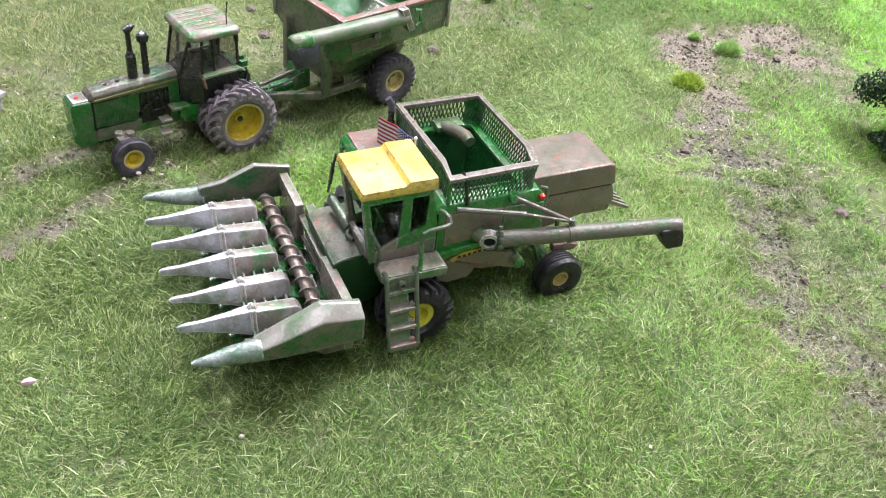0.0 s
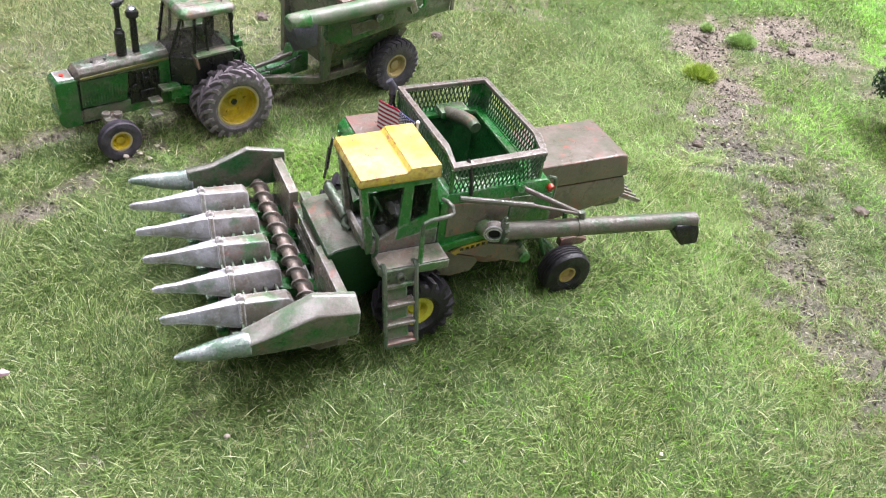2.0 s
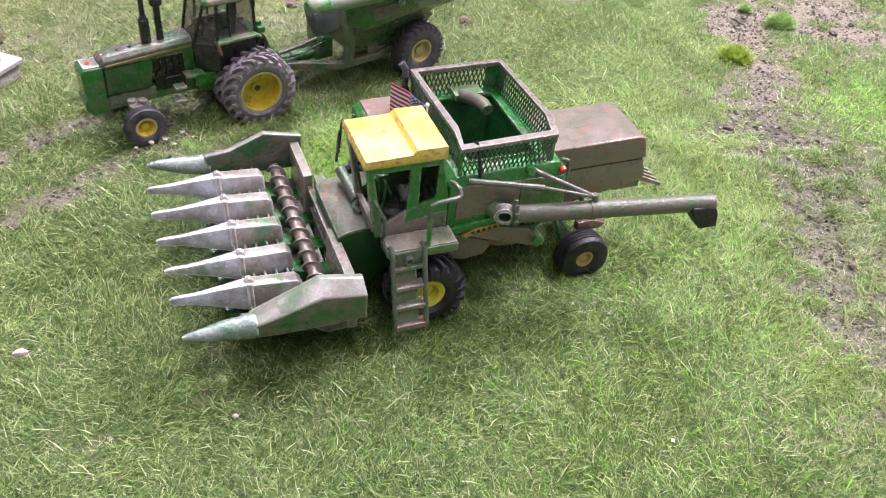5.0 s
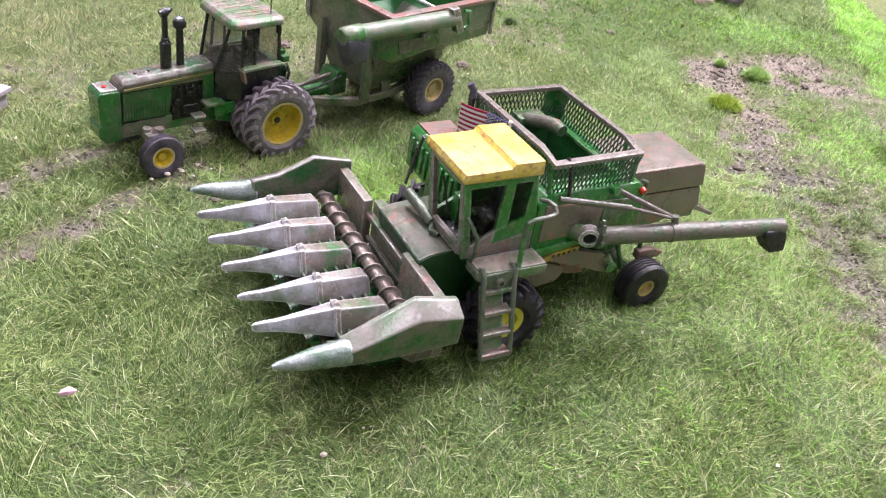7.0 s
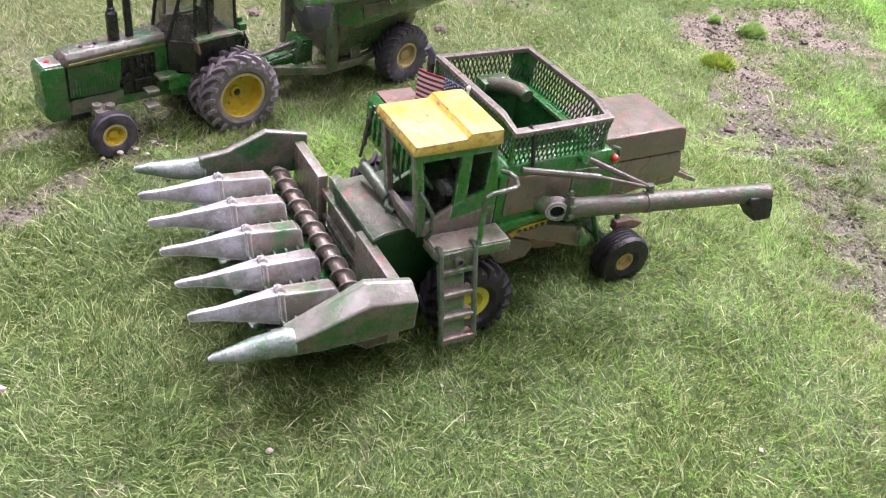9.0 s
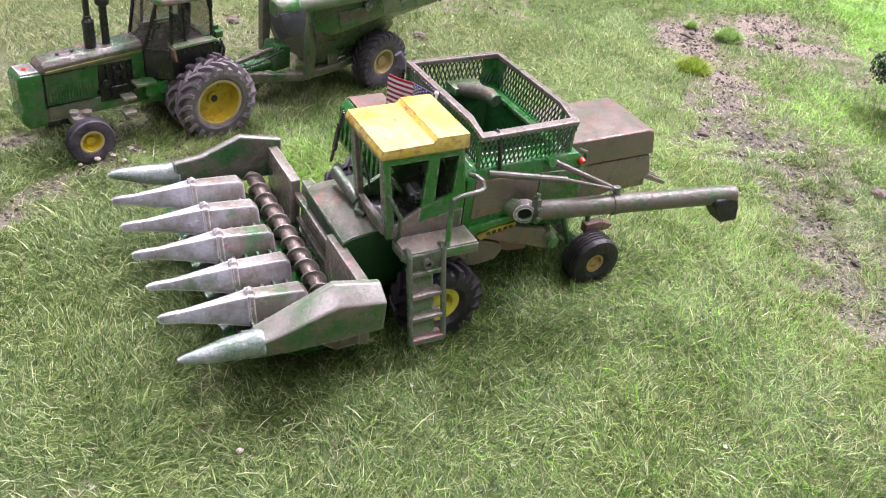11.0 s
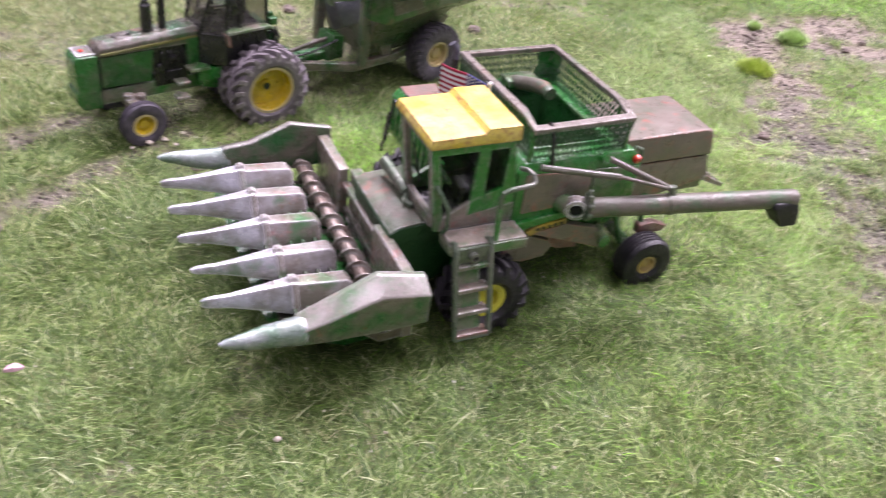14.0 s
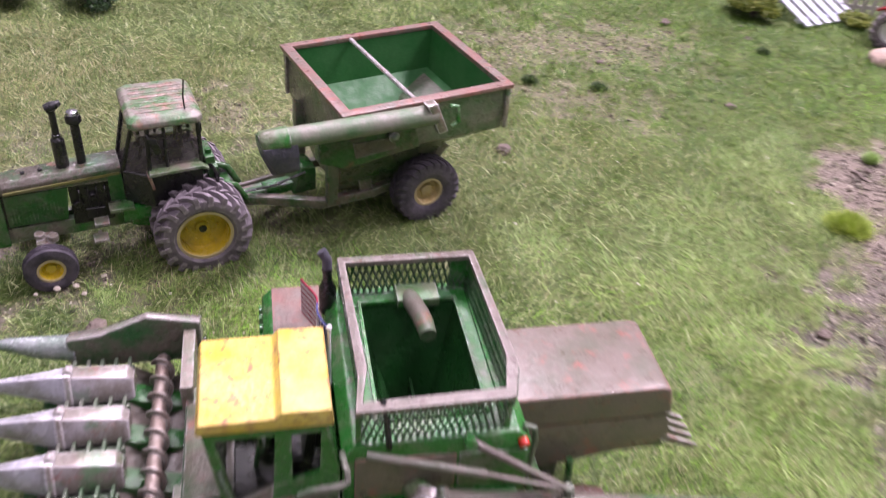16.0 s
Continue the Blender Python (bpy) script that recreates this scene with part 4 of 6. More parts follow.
    g = Geo().prism([(-7.4, 26.2), (-10.8, 28.0), (-18.3, 28.9), (-18.3, 27.4), (-11.2, 26.6), (-8.4, 25.2)], "y", 22.2, 23.5)
    decal = part("decal_stripe", g, M_DECAL, root, "worn yellow stripe with dark marks")
    for k in range(5):
        xx = -9.8 - 1.65 * k
        zz = 27.0 + 0.2 * k
        part("decal_mark", Geo().box(xx - 1.0, xx, 23.45, 23.62, zz - 0.4, zz + 0.4), M_BLACK, decal)
    g = Geo().prism([(-8.7, 25.4), (-19.0, 26.7), (-29.0, 23.6), (-32.4, 20.8), (-32.6, 17.4), (-30.0, 17.2), (-21.0, 20.8), (-13.6, 23.4)], "y", 20.6, 22.8)
    part("belt_shield", g, M_TAUPE, root, "mud-brown belt shield", 0.4)
    part("shield_end", Geo().tube([(-29.6, 21.9, 23.0), (-32.9, 21.9, 17.6)], [1.5, 1.9], 12), M_GREENISH, root, "rounded green shield end", 0.3)
    part("inner_guard", Geo().prism([(-16.0, 21.0), (-27.0, 17.6), (-28.0, 14.0), (-22.0, 14.6), (-17.6, 16.4)], "y", 15.4, 17.6), M_REDMUD, root, "red-brown inner guard", 0.3)
    g = Geo().lathe([(0.1, 0), (1.6, 0.1), (1.7, 0.9), (0.6, 1.2), (0.05, 1.2)], -31.4, 23.4, 19.6, 14)
    part("pulley", g, M_GREEN, root)
    g = Geo().prism([(2.0, 27.5), (-6.0, 25.4), (-10.0, 22.8), (-16.8, 20.2), (-18.0, 18.2), (-16.0, 15.2), (-9.5, 14.6), (-4.0, 16.5), (2.0, 17.0)], "y", 17.8, 20.4)
    part("wheel_well_panel", g, M_TAUPE, root, bevel=0.4)
    g = Geo().prism([(10, 29.8), (-5.5, 29.8), (-6.5, 26.0), (-40, 26.0), (-44, 24.0), (-34, 19.5), (-6, 17.0), (10, 12.0)], "y", -15.0, 15.0)
    part("chassis", g, M_GREENISH, root, bevel=0.6)
    part("front_axle", Geo().tube([(3.5, -24, 11.6), (3.5, 24, 11.6)], 2.6, 12), M_GREENISH, root)
    # drive casings made deep so that less light gets under the body
    for side in (1, -1):
        part("drive_light_block", Geo().prism([(9.0, 26.0), (-4.0, 26.0), (-5.0, 12.0), (1.0, 5.2), (7.0, 5.2), (10.0, 12.0)], "y", *sorted((side * 14.5, side * 19.4))), M_DEEPGREEN, root, "dark green drive casing added to block light below", 0.6)
    # dark underbody filler, added to shade the ground between the wheels
    part("belly_light_block", Geo().prism([(2.0, 17.5), (-38.0, 20.0), (-40.0, 17.0), (-32.0, 12.0), (-8.0, 7.0), (2.0, 6.0)], "y", -13.0, 5.0), M_DECK, root, "dark brown block added under the belly against light", 0.5)
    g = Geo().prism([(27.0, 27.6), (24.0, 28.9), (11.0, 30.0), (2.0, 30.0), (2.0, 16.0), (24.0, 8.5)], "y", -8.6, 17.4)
    part("feeder_house", g, M_FEEDSHADE, root, "green feeder house with mud-washed top", 0.5)
    part("feeder_top", Geo().prism([(26.6, 28.0), (24.0, 29.2), (11.5, 30.25), (11.5, 29.8), (24.0, 28.7), (26.6, 27.5)], "y", -8.2, 17.0), M_FEEDTOP, root, bevel=0.1)
    # rear hood in two halves
    g = Geo().prism([(-35.5, 32.9), (-35.5, 41.0), (-68.5, 41.2), (-70.6, 40.6), (-71.3, 38.8), (-72.5, 32.9)], "y", -10.4, 10.6)
    part("upper_hood", g, M_TAUPE, root, "mud-washed hood with red showing at the edges", 0.7, 3)
    g = Geo().prism([(-36, 32.4), (-71.9, 32.4), (-74.0, 25.6), (-72.0, 24.0), (-63, 22.3), (-36, 17.5)], "y", -9.9, 10.1)
    part("lower_hood", g, M_TAUPE, root, "", 0.6)
    part("hood_filler", Geo().prism([(-36, 33.2), (-71.6, 33.2), (-71.6, 32.1), (-36, 32.1)], "y", -9.4, 9.6), M_MUD, root)
    for k in range(4):
        y = 1.5 + 2.6 * k
        part("chopper_fin", Geo().prism([(-72, 24.2), (-80.5, 20.6), (-81.2, 21.4), (-73.0, 25.6)], "y", y, y + 0.9), M_MUD, root)
    part("chopper", Geo().box(-73.5, -64, -8.5, 9.0, 20.8, 24.6), M_MUD, root, bevel=0.6)
    # engine cover, exhaust
    part("engine_cover", Geo().prism([(10.6, 29.9), (10.4, 40.6), (8.6, 42.5), (-2.2, 42.7), (-2.4, 29.9)], "y", -27.0, 2.6), M_GREEN, root, "green engine cover with louvred front beside the cab", 0.7, 3)
    part("cover_top", Geo().box(-2.0, 8.2, -26.4, 2.2, 42.75, 43.1), M_REDMUD, root, "red and lavender-grey worn cover top", 0.15)
    for k in range(9):
        y = -24.5 + 3.0 * k
        part("louvre", Geo().box(10.4, 11.1, y, y + 1.3, 31.5, 40.0), M_GREEN, root, bevel=0.2)
    g = Geo().lathe([(0.1, 0), (1.7, 0.0), (1.8, 0.8), (1.8, 6.4), (1.1, 8.0), (0.95, 8.2), (0.95, 10.6), (1.1, 10.8), (1.1, 11.6), (0.2, 11.6)], -3.4, -18.9, 42.2, 16, "z")
    ex = part("exhaust_pipe", g, M_BLACK, root, "black muffler stack")
    part("exhaust_tip", Geo().tube([(-3.4, -18.9, 53.4), (-3.4, -18.9, 56.0), (-2.3, -19.5, 57.8)], [1.0, 1.05, 1.1], 12), M_SLATE, ex)
    # platform and ladder
    g = Geo().prism([(16.6, 22.8), (16.6, 28.6), (15.4, 30.4), (-3.0, 30.6), (-3.0, 22.8)], "z", 28.0, 30.7)
    part("platform", g, M_GREENISH, root, "", 0.3)
    part("platform_tread", Geo().prism([(16.3, 23.3), (16.3, 28.5), (15.1, 30.1), (-2.7, 30.3), (-2.7, 23.3)], "z", 30.75, 31.1), M_MUD, root)
    top, low = Vector((0, 29.6, 30.9)), Vector((0, 35.8, 7.6))
    g = Geo()
    for x in (15.6, 6.6):
        g.tube([(x, 28.2, 30.9), (x, 29.4, 31.5), (x, 30.4, 30.4), (x, 31.0, 27.5), (x, low.y, low.z)], 0.75, 8)
    g.tube([(15.6, low.y, low.z), (6.6, low.y, low.z)], 0.7, 8)
    ladder = part("ladder", g, M_STEEL, root, "grey-green worn metal ladder")
    for k in range(4):
        u = (25.6 - 5.9 * k - 7.0) / 23.9
        p = low + (top - low) * u
        part("ladder_step", Geo().prism([(p.y - 2.4, p.z - 0.3), (p.y + 0.5, p.z - 0.75), (p.y + 0.75, p.z - 0.75), (p.y + 0.75, p.z + 0.35), (p.y + 0.3, p.z + 0.5), (p.y - 2.4, p.z + 0.3)], "x", 6.9, 15.4), M_REDMUD if k == 3 else M_MUD, ladder, bevel=0.15)
    part("ladder_back", Geo().loft([[(8.4, 34.0, 8.6), (15.4, 34.0, 8.6), (15.4, 34.4, 8.6), (8.4, 34.4, 8.6)], [(8.4, 28.6, 26.4), (15.4, 28.6, 26.4), (15.4, 29.0, 26.4), (8.4, 29.0, 26.4)]]), M_GREENISH, ladder)
    g = Geo().box(7.0, 15.2, 30.0, 30.8, 26.2, 30.6)
    part("ladder_plate", g, M_STEEL, ladder, bevel=0.2)
    part("ladder_pin", Geo().lathe([(0.5, 0), (1.25, 0), (1.25, 1.3), (0.75, 1.4), (0.7, 0.5), (0.05, 0.5)], 11.2, 30.8, 28.4, 16), M_STEEL, ladder)
    # unloading auger swung alongside
    g = Geo().tube([(-15.6, 20.0, 33.0), (-16.2, 23.0, 33.6), (-17.4, 25.8, 34.2)], 2.5, 16)
    part("auger_elbow", g, M_GREENISH, root)
    s = Vector((-20.0, 27.2, 34.3))
    d = (Vector((-79.0, 37.2, 34.2)) - s).normalized()
    g = Geo().tube([s, s + d * 1.4, s + d * 1.5, s + d * 22, s + d * 22.1, s + d * 23.4, s + d * 23.5, s + d * 59.4], [3.0, 3.0, 2.55, 2.55, 2.8, 2.8, 2.55, 2.5], 20)
    tube = part("unloading_auger", g, M_TUBE, root, "mud-washed unloading auger tube", smooth=50)
    n = 24
    nx = Vector((0.42, 0.9, -0.1)).normalized()
    u = nx.orthogonal().normalized()
    v = nx.cross(u)
    c = Vector((-17.8, 26.6, 34.3))
    rings = []
    for r, h in ((2.9, -1.3), (2.9, 1.3), (1.9, 1.5), (1.9, -1.3)):
        rings.append([c + nx * h + (u * math.cos(a) + v * math.sin(a)) * r for a in (math.tau * k / n for k in range(n))])
    part("pivot_collar", Geo().loft(rings + [rings[0]], caps=False), M_FLANK, tube, "worn bright metal ring", smooth=40)
    # disc painted black for the shade within the tube
    part("opening", Geo().tube([c + nx * 0.2, c + nx * 0.5], 2.0, 16), M_RECESS_SHADE, tube, "black disc for the shade inside the tube mouth")
    g = Geo().box(-20.2, -19.0, 27.4, 29.8, 32.0, 39.2).tube([(-19.6, 28.6, 38.8), (-19.6, 28.6, 40.4)], 0.7, 6).tube([(-19.6, 29.8, 36.4), (-19.6, 30.8, 36.4)], 0.8, 6).tube([(-19.6, 29.8, 33.8), (-19.6, 30.8, 33.8)], 0.8, 6)
    part("clamp", g, M_STEEL, tube, bevel=0.2)
    rings = []
    for z, x0, x1, w in ((34.6, -71.2, -78.4, 2.3), (33.2, -70.6, -79.2, 2.7), (31.0, -71.8, -80.0, 2.7), (27.2, -74.4, -80.4, 2.3)):
        y = 36.9 if z > 28 else 37.6
        rings.append([(x0, y - w, z), (x1, y - w, z - 0.2), (x1, y + w, z - 0.2), (x0, y + w, z)])
    part("spout", Geo().loft(rings), M_BOOT, tube, "black rubber spout boot", 0.7, 3)
    part("tube_cap", Geo().tube([s + d * 59.3, s + d * 59.9], [2.5, 2.0], 20), M_MUD, tube)
    j = Vector((-43.0, 30.2, 38.0))
    g = Geo().tube([(-6.7, 24.4, 46.0), (-27.5, 28.5, 42.8)], 0.85, 10).tube([(-27.5, 28.5, 42.8), j], 0.5, 8)
    part("lift_cylinder", g, M_ROD, root, "mud-grey hydraulic cylinder")
    g = Geo().tube([(-26.0, 22.4, 45.4), (-27.5, 24.0, 44.9), j], 0.75, 10)
    part("stay_rod", g, M_ROD, root)
    part("stay_joint", Geo().tube([j + Vector((0, 0, 0.9)), j + Vector((-0.6, 0.4, -3.0))], 1.0, 8), M_STEEL, root)
    g = Geo().tube([(-25.6, 21.8, 45.0), (-25.6, 24.2, 45.6)], 1.2, 10)
    part("stay_bracket", g, M_GREEN, root)
    # tail light on its bent bracket
    g = Geo().tube([(-38.4, 20.6, 30.0), (-38.8, 20.8, 42.0), (-38.4, 20.6, 44.6), (-36.2, 20.4, 45.4)], 0.6, 8)
    part("light_bracket", g, M_STEEL, root)
    part("tail_light", Geo().tube([(-35.8, 22.0, 43.6), (-36.0, 23.4, 43.1)], 1.1, 12), M_RED, root, "small red-orange lamp", 0.3)
    # rear axle
    part("rear_axle", Geo().tube([(-50.4, -17, 6.8), (-50.4, 17, 6.8)], 1.6, 10).box(-53, -48, -3, 3, 7, 24), M_GREENISH, root)
    for side in (1, -1):
        part("axle_strut", Geo().tube([(-45.5, side * 14.0, 9.5), (-41.0, side * 13.0, 22.0)], 0.8, 8).tube([(-52.0, side * 13.5, 9.5), (-51.0, side * 12.5, 24.0)], 0.8, 8), M_DEEPGREEN, root)
        part("steering_arm", Geo().prism([(-50.0, 12.4), (-58.0, 12.0), (-60.0, 13.6), (-55.0, 15.6), (-50.0, 15.4)], "y", *sorted((side * 12.6, side * 15.2))), M_REDMUD, root, "rusty red steering arm", 0.4)
        a, b = (20.0, 29.8) if side > 0 else (-29.8, -20.0)
        wheel(root, 3.6, a, b, 11.2, 11.5, 5.0, 17, M_TYRE, M_LEMON, side, 1.3, 3.6, band=1.1)
        a, b = (15.8, 23.0) if side > 0 else (-23.0, -15.8)
        wheel(root, -50.4, a, b, 6.4, 8.2, 2.9, 0, M_TYRE, M_RIMDUST, side, 0, 1.4)


build_header(combine)
build_cab(combine)
build_body(combine)

# flag on a short pole behind the cab
flag = thing("small_flag", COMBINE_AT @ pose(-0.0020, 0.0034, 0.0440), "small striped cloth flag on a white pole behind the cab", "flag")
part("pole", Geo().tube([(0, 0, -1.2), (0, 0, 13.2)], 0.35, 8).lathe([(0.05, 0), (0.5, 0.2), (0.6, 0.6), (0.42, 1.0), (0.05, 1.2)], 0, 0, 12.9, 10, "z"), M_WHITE, flag, "white plastic pole with ball top")
M_FLAGRED = mat("flag_red_cloth", plain((0.33, 0.012, 0.045), 0.7))
M_FLAGBLUE = mat("flag_blue_cloth", plain((0.03, 0.035, 0.16), 0.7))
M_FLAGWHITE = mat("flag_white_cloth", plain((0.78, 0.76, 0.78), 0.7))


def flag_at(u, w):
    """u runs from the pole to the free edge, w from the top down."""
    y = -0.3 - 18.2 * u
    x = 3.6 * u + 0.8 * math.sin(u * 7.0)
    return Vector((x, y, 12.9 - 2.2 * u - 9.0 * w + 0.6 * math.sin(u * 6.0)))


def cloth_strip(u0, u1, w0, w1, n=10, lift=0.0):
    g = Geo()
    ring = []
    for k in range(n + 1):
        u = u0 + (u1 - u0) * k / n
        a, b = flag_at(u, w0), flag_at(u, w1)
        t = Vector((0.14 + lift, 0, 0))
        ring.append([a + t, b + t, b - t, a - t])
    return g.loft(ring)


for k in range(13):
    part("stripe", cloth_strip(0.48 if k < 9 else 0.0, 1.0, k / 13, (k + 1) / 13), M_FLAGWHITE if k % 2 else M_FLAGRED, flag)
canton = part("canton", cloth_strip(0.0, 0.48, 0.0, 9 / 13), M_FLAGBLUE, flag, "dark blue corner with white dots")
g = Geo()
for a in range(9):
    for b in range(7):
        p = flag_at(0.04 + 0.05 * a, (0.45 + 1.25 * b + (0.6 if a % 2 else 0.0)) / 13)
        g.box(p.x - 0.22, p.x + 0.22, p.y - 0.19, p.y + 0.19, p.z - 0.19, p.z + 0.19)
part("star_dots", g, M_FLAGWHITE, canton)

# ---- the tractor with dual rear wheels ----
tractor = thing("tractor", pose(-0.04894, 0.31778, 0, 0, 0, 219.5), "weathered green toy tractor with dusty dual rear wheels on grass", "tractor")


M_HOOD = mat("mud_washed_hood_paint", worn_paint((0.012, 0.11, 0.025), (0.115, 0.10, 0.080), 0.62, 0.5, (0.16, 0.36), scuff=(0.36, 0.36, 0.31), scuff_at=0.36, soft=0.08, coat=0.6))
M_NOSE = mat("glossy_green_block_paint", worn_paint((0.008, 0.125, 0.018), (0.12, 0.14, 0.09), 0.10, 0.0, (0.14, 0.3), coat=0.8, scuff=(0.16, 0.24, 0.14), scuff_at=0.44))
M_ROOFWORN = mat("tan_and_red_roof_paint", worn_paint((0.03, 0.18, 0.04), (0.25, 0.225, 0.19), 0.64, 0.66, (0.2, 0.4), third=(0.03, 0.20, 0.05), third_at=0.55, scuff=(0.36, 0.24, 0.20), scuff_at=0.44, soft=0.08))


def build_tractor(root):
    # front weight block
    g = Geo().prism([(44.4, 10.0), (44.2, 27.4), (50.6, 27.6), (51.6, 26.2), (51.2, 16.6), (52.0, 16.0), (51.8, 12.4), (50.0, 10.0)], "y", -4.2, 4.2)
    nose = part("grille_block", g, M_NOSE, root, "glossy green front block", 0.6, 3)
    # pale silver puts the glossy top's reflection into its colour
    part("block_top", Geo().box(44.9, 50.2, -3.5, 3.5, 27.4, 28.1), M_FLANK, nose, "top plate painted pale silver for its sheen", 0.25)
    part("cap", Geo().lathe([(0.05, 0), (0.75, 0), (0.75, 0.8), (0.05, 0.9)], 48.0, 0.4, 27.6, 12, "z"), M_RED, nose, "red cap")
    # hood
    rings = []
    for x, w, z in ((44.8, 3.6, 29.2), (43.4, 4.2, 30.4), (28, 4.5, 31.2), (12.4, 4.8, 32.0)):
        rings.append([(x, -w, 26.8), (x, -w, z - 1.4), (x, -w + 1.3, z), (x, w - 1.3, z), (x, w, z - 1.4), (x, w, 26.8)])
    part("hood", Geo().loft(rings), M_HOOD, root, "mud-washed hood top", 0.35)
    for side in (1, -1):
        y0, y1 = sorted((side * 3.4, side * 4.25))
        part("hood_stripe", Geo().prism([(43.3, 27.2), (43.3, 27.9), (13.0, 29.4), (13.0, 28.7)], "y", *sorted((side * 4.2, side * 4.95))), M_STRIPE, root, "thin worn yellow stripe")
        g = Geo().prism([(43.8, 16.6), (43.6, 26.6), (27.0, 26.6), (28.4, 16.2)], "y", y0, y1)
        panel = part("side_panel", g, M_DEEPGREEN, root, "green side screen", 0.3)
        g = Geo()
        for k in range(15):
            g.box(29.2 + 0.95 * k, 29.6 + 0.95 * k, *sorted((side * 4.2, side * 4.42)), 17.4, 22.6)
        part("screen_rib", g, M_DEEPGREEN, panel)
        g = Geo().box(16, 27, *sorted((side * 1.0, side * 3.6)), 13.5, 26.6).tube([(25, side * 3.4, 20), (25, side * 4.6, 20)], 1.5, 10).tube([(21, side * 3.4, 23), (21, side * 4.8, 22.6)], 1.0, 8).box(18, 23.5, *sorted((side * 3.4, side * 4.4)), 15.0, 18.5)
        for k in range(4):
            g.tube([(17.5 + 2.3 * k, side * 3.6, 25.4), (17.5 + 2.3 * k, side * 4.5, 24.6), (17.5 + 2.3 * k, side * 4.4, 19)], 0.35, 6)
        part("engine_block", g, M_BLACK, root, "dark oily engine", 0.2, 1)
        part("cowl_panel", Geo().box(12.4, 16.4, *sorted((side * 2.0, side * 4.9)), 20.0, 28.8), M_DEEPGREEN, root, bevel=0.4)
        part("frame_rail", Geo().box(8, 45, *sorted((side * 1.2, side * 3.4)), 10.6, 15.6), M_GREENISH, root, bevel=0.4)
        # front axle end, spindle and step plates
        g = Geo().box(33.2, 38.0, *sorted((side * 2.5, side * 9.0)), 9.8, 12.6).tube([(36.8, side * 5.6, 12.4), (36.8, side * 5.6, 14.0)], 1.5, 12).tube([(33.4, side * 7.6, 12.4), (33.4, side * 7.6, 14.2)], 1.5, 12)
        part("axle_arm", g, M_MUD, root, "", 0.3)
        part("spindle", Geo().tube([(35.6, side * 8.0, 11.5), (35.6, side * 10.4, 7.0)], 1.1, 10), M_GREENISH, root)
        for x, yy, z in ((20.0, 8.0, 15.6), (21.0, 9.8, 11.4)):
            part("step", Geo().box(x - 2.0, x + 2.0, *sorted((side * (yy - 1.8), side * (yy + 2.0))), z, z + 0.9).box(x - 0.5, x + 0.5, *sorted((side * 6.2, side * (yy - 1.5))), z, z + 0.7), M_MUD, root, bevel=0.2)
        part("step_plate", Geo().box(10.6, 17.4, *sorted((side * 4.8, side * 9.4)), 18.8, 19.9), M_GREENISH, root, bevel=0.3)
        part("step_bracket", Geo().box(6.0, 14.0, *sorted((side * 4.6, side * 8.2)), 14.6, 18.8), M_GREEN, root, bevel=0.4)
        # fender over the rear wheels
        g = Geo().prism([(6.0, 31.2), (5.6, 31.9), (-8.8, 32.3), (-10.6, 31.2), (-10.4, 30.6), (-8.6, 31.4), (5.2, 31.0), (5.6, 30.6)], "y", *sorted((side * 8.6, side * 13.2)))
        fender = part("fender", g, M_GREENISH, root, "thin green fender with mud-washed edge", 0.15)
        part("fender_front", Geo().prism([(6.3, 31.3), (5.4, 26.8), (4.6, 27.0), (5.4, 31.0)], "y", *sorted((side * 9.4, side * 13.1))), M_REDMUD, fender, "red-brown worn front edge", 0.15)
        wheel(root, -6.7, *sorted((side * 12.6, side * 19.0)), 11.9, 14.0, 7.9, 19, M_TYREDUST, M_RIM, side, 1.5, 5.0, n=44)
        wheel(root, -6.7, *sorted((side * 5.6, side * 11.8)), 11.9, 14.0, 7.9, 19, M_TYREDUST, M_RIM, side, 1.5, 5.0, n=44)
        wheel(root, 35.6, *sorted((side * 10.9, side * 15.0)), 6.9, 7.3, 3.5, 0, M_TYREDARK, M_RIM, side, 0, 1.7)
    part("radiator_gap", Geo().box(43.4, 44.6, -3.4, 3.4, 12.0, 27.0), M_BLACK, root)
    part("front_axle", Geo().box(34.4, 37.0, -8.0, 8.0, 8.6, 11.0), M_GREENISH, root, bevel=0.4)
    part("gearbox", Geo().prism([(12, 11), (12, 20), (-10, 21), (-14, 18), (-14, 9), (0, 8)], "y", -5.4, 5.4), M_GREEN, root, bevel=0.6)
    part("rear_axle", Geo().tube([(-6.7, -11, 11.9), (-6.7, 11, 11.9)], 2.4, 12), M_GREENISH, root)
    # stacks
    g = Geo().lathe([(0.05, 0), (1.75, 0), (1.8, 0.5), (1.8, 9.6), (1.2, 10.4), (1.2, 11.2), (0.95, 11.4), (0.95, 19.2), (0.05, 19.2)], 27.0, 0, 30.0, 16, "z")
    ex = part("exhaust_pipe", g, M_BLACK, root, "black exhaust stack with rain cap")
    part("rain_cap", Geo().tube([(28.4, 0, 49.0), (26.6, 0, 49.6), (24.4, -0.4, 50.3)], [1.3, 1.45, 0.7], 10), M_BLACK, ex)
    g = Geo().lathe([(0.05, 0), (1.35, 0), (1.25, 0.6), (1.2, 13.2), (2.1, 13.9), (2.2, 15.2), (1.9, 16.0), (0.05, 16.2)], 22.0, 0, 30.4, 16, "z")
    air = part("air_intake", g, M_BLACK, root, "black air intake stack")
    part("intake_bowl", Geo().lathe([(0.05, 0), (1.7, 0.1), (1.5, 0.9), (0.05, 1.3)], 22.0, 0, 46.5, 12, "z"), M_CHROME, air)
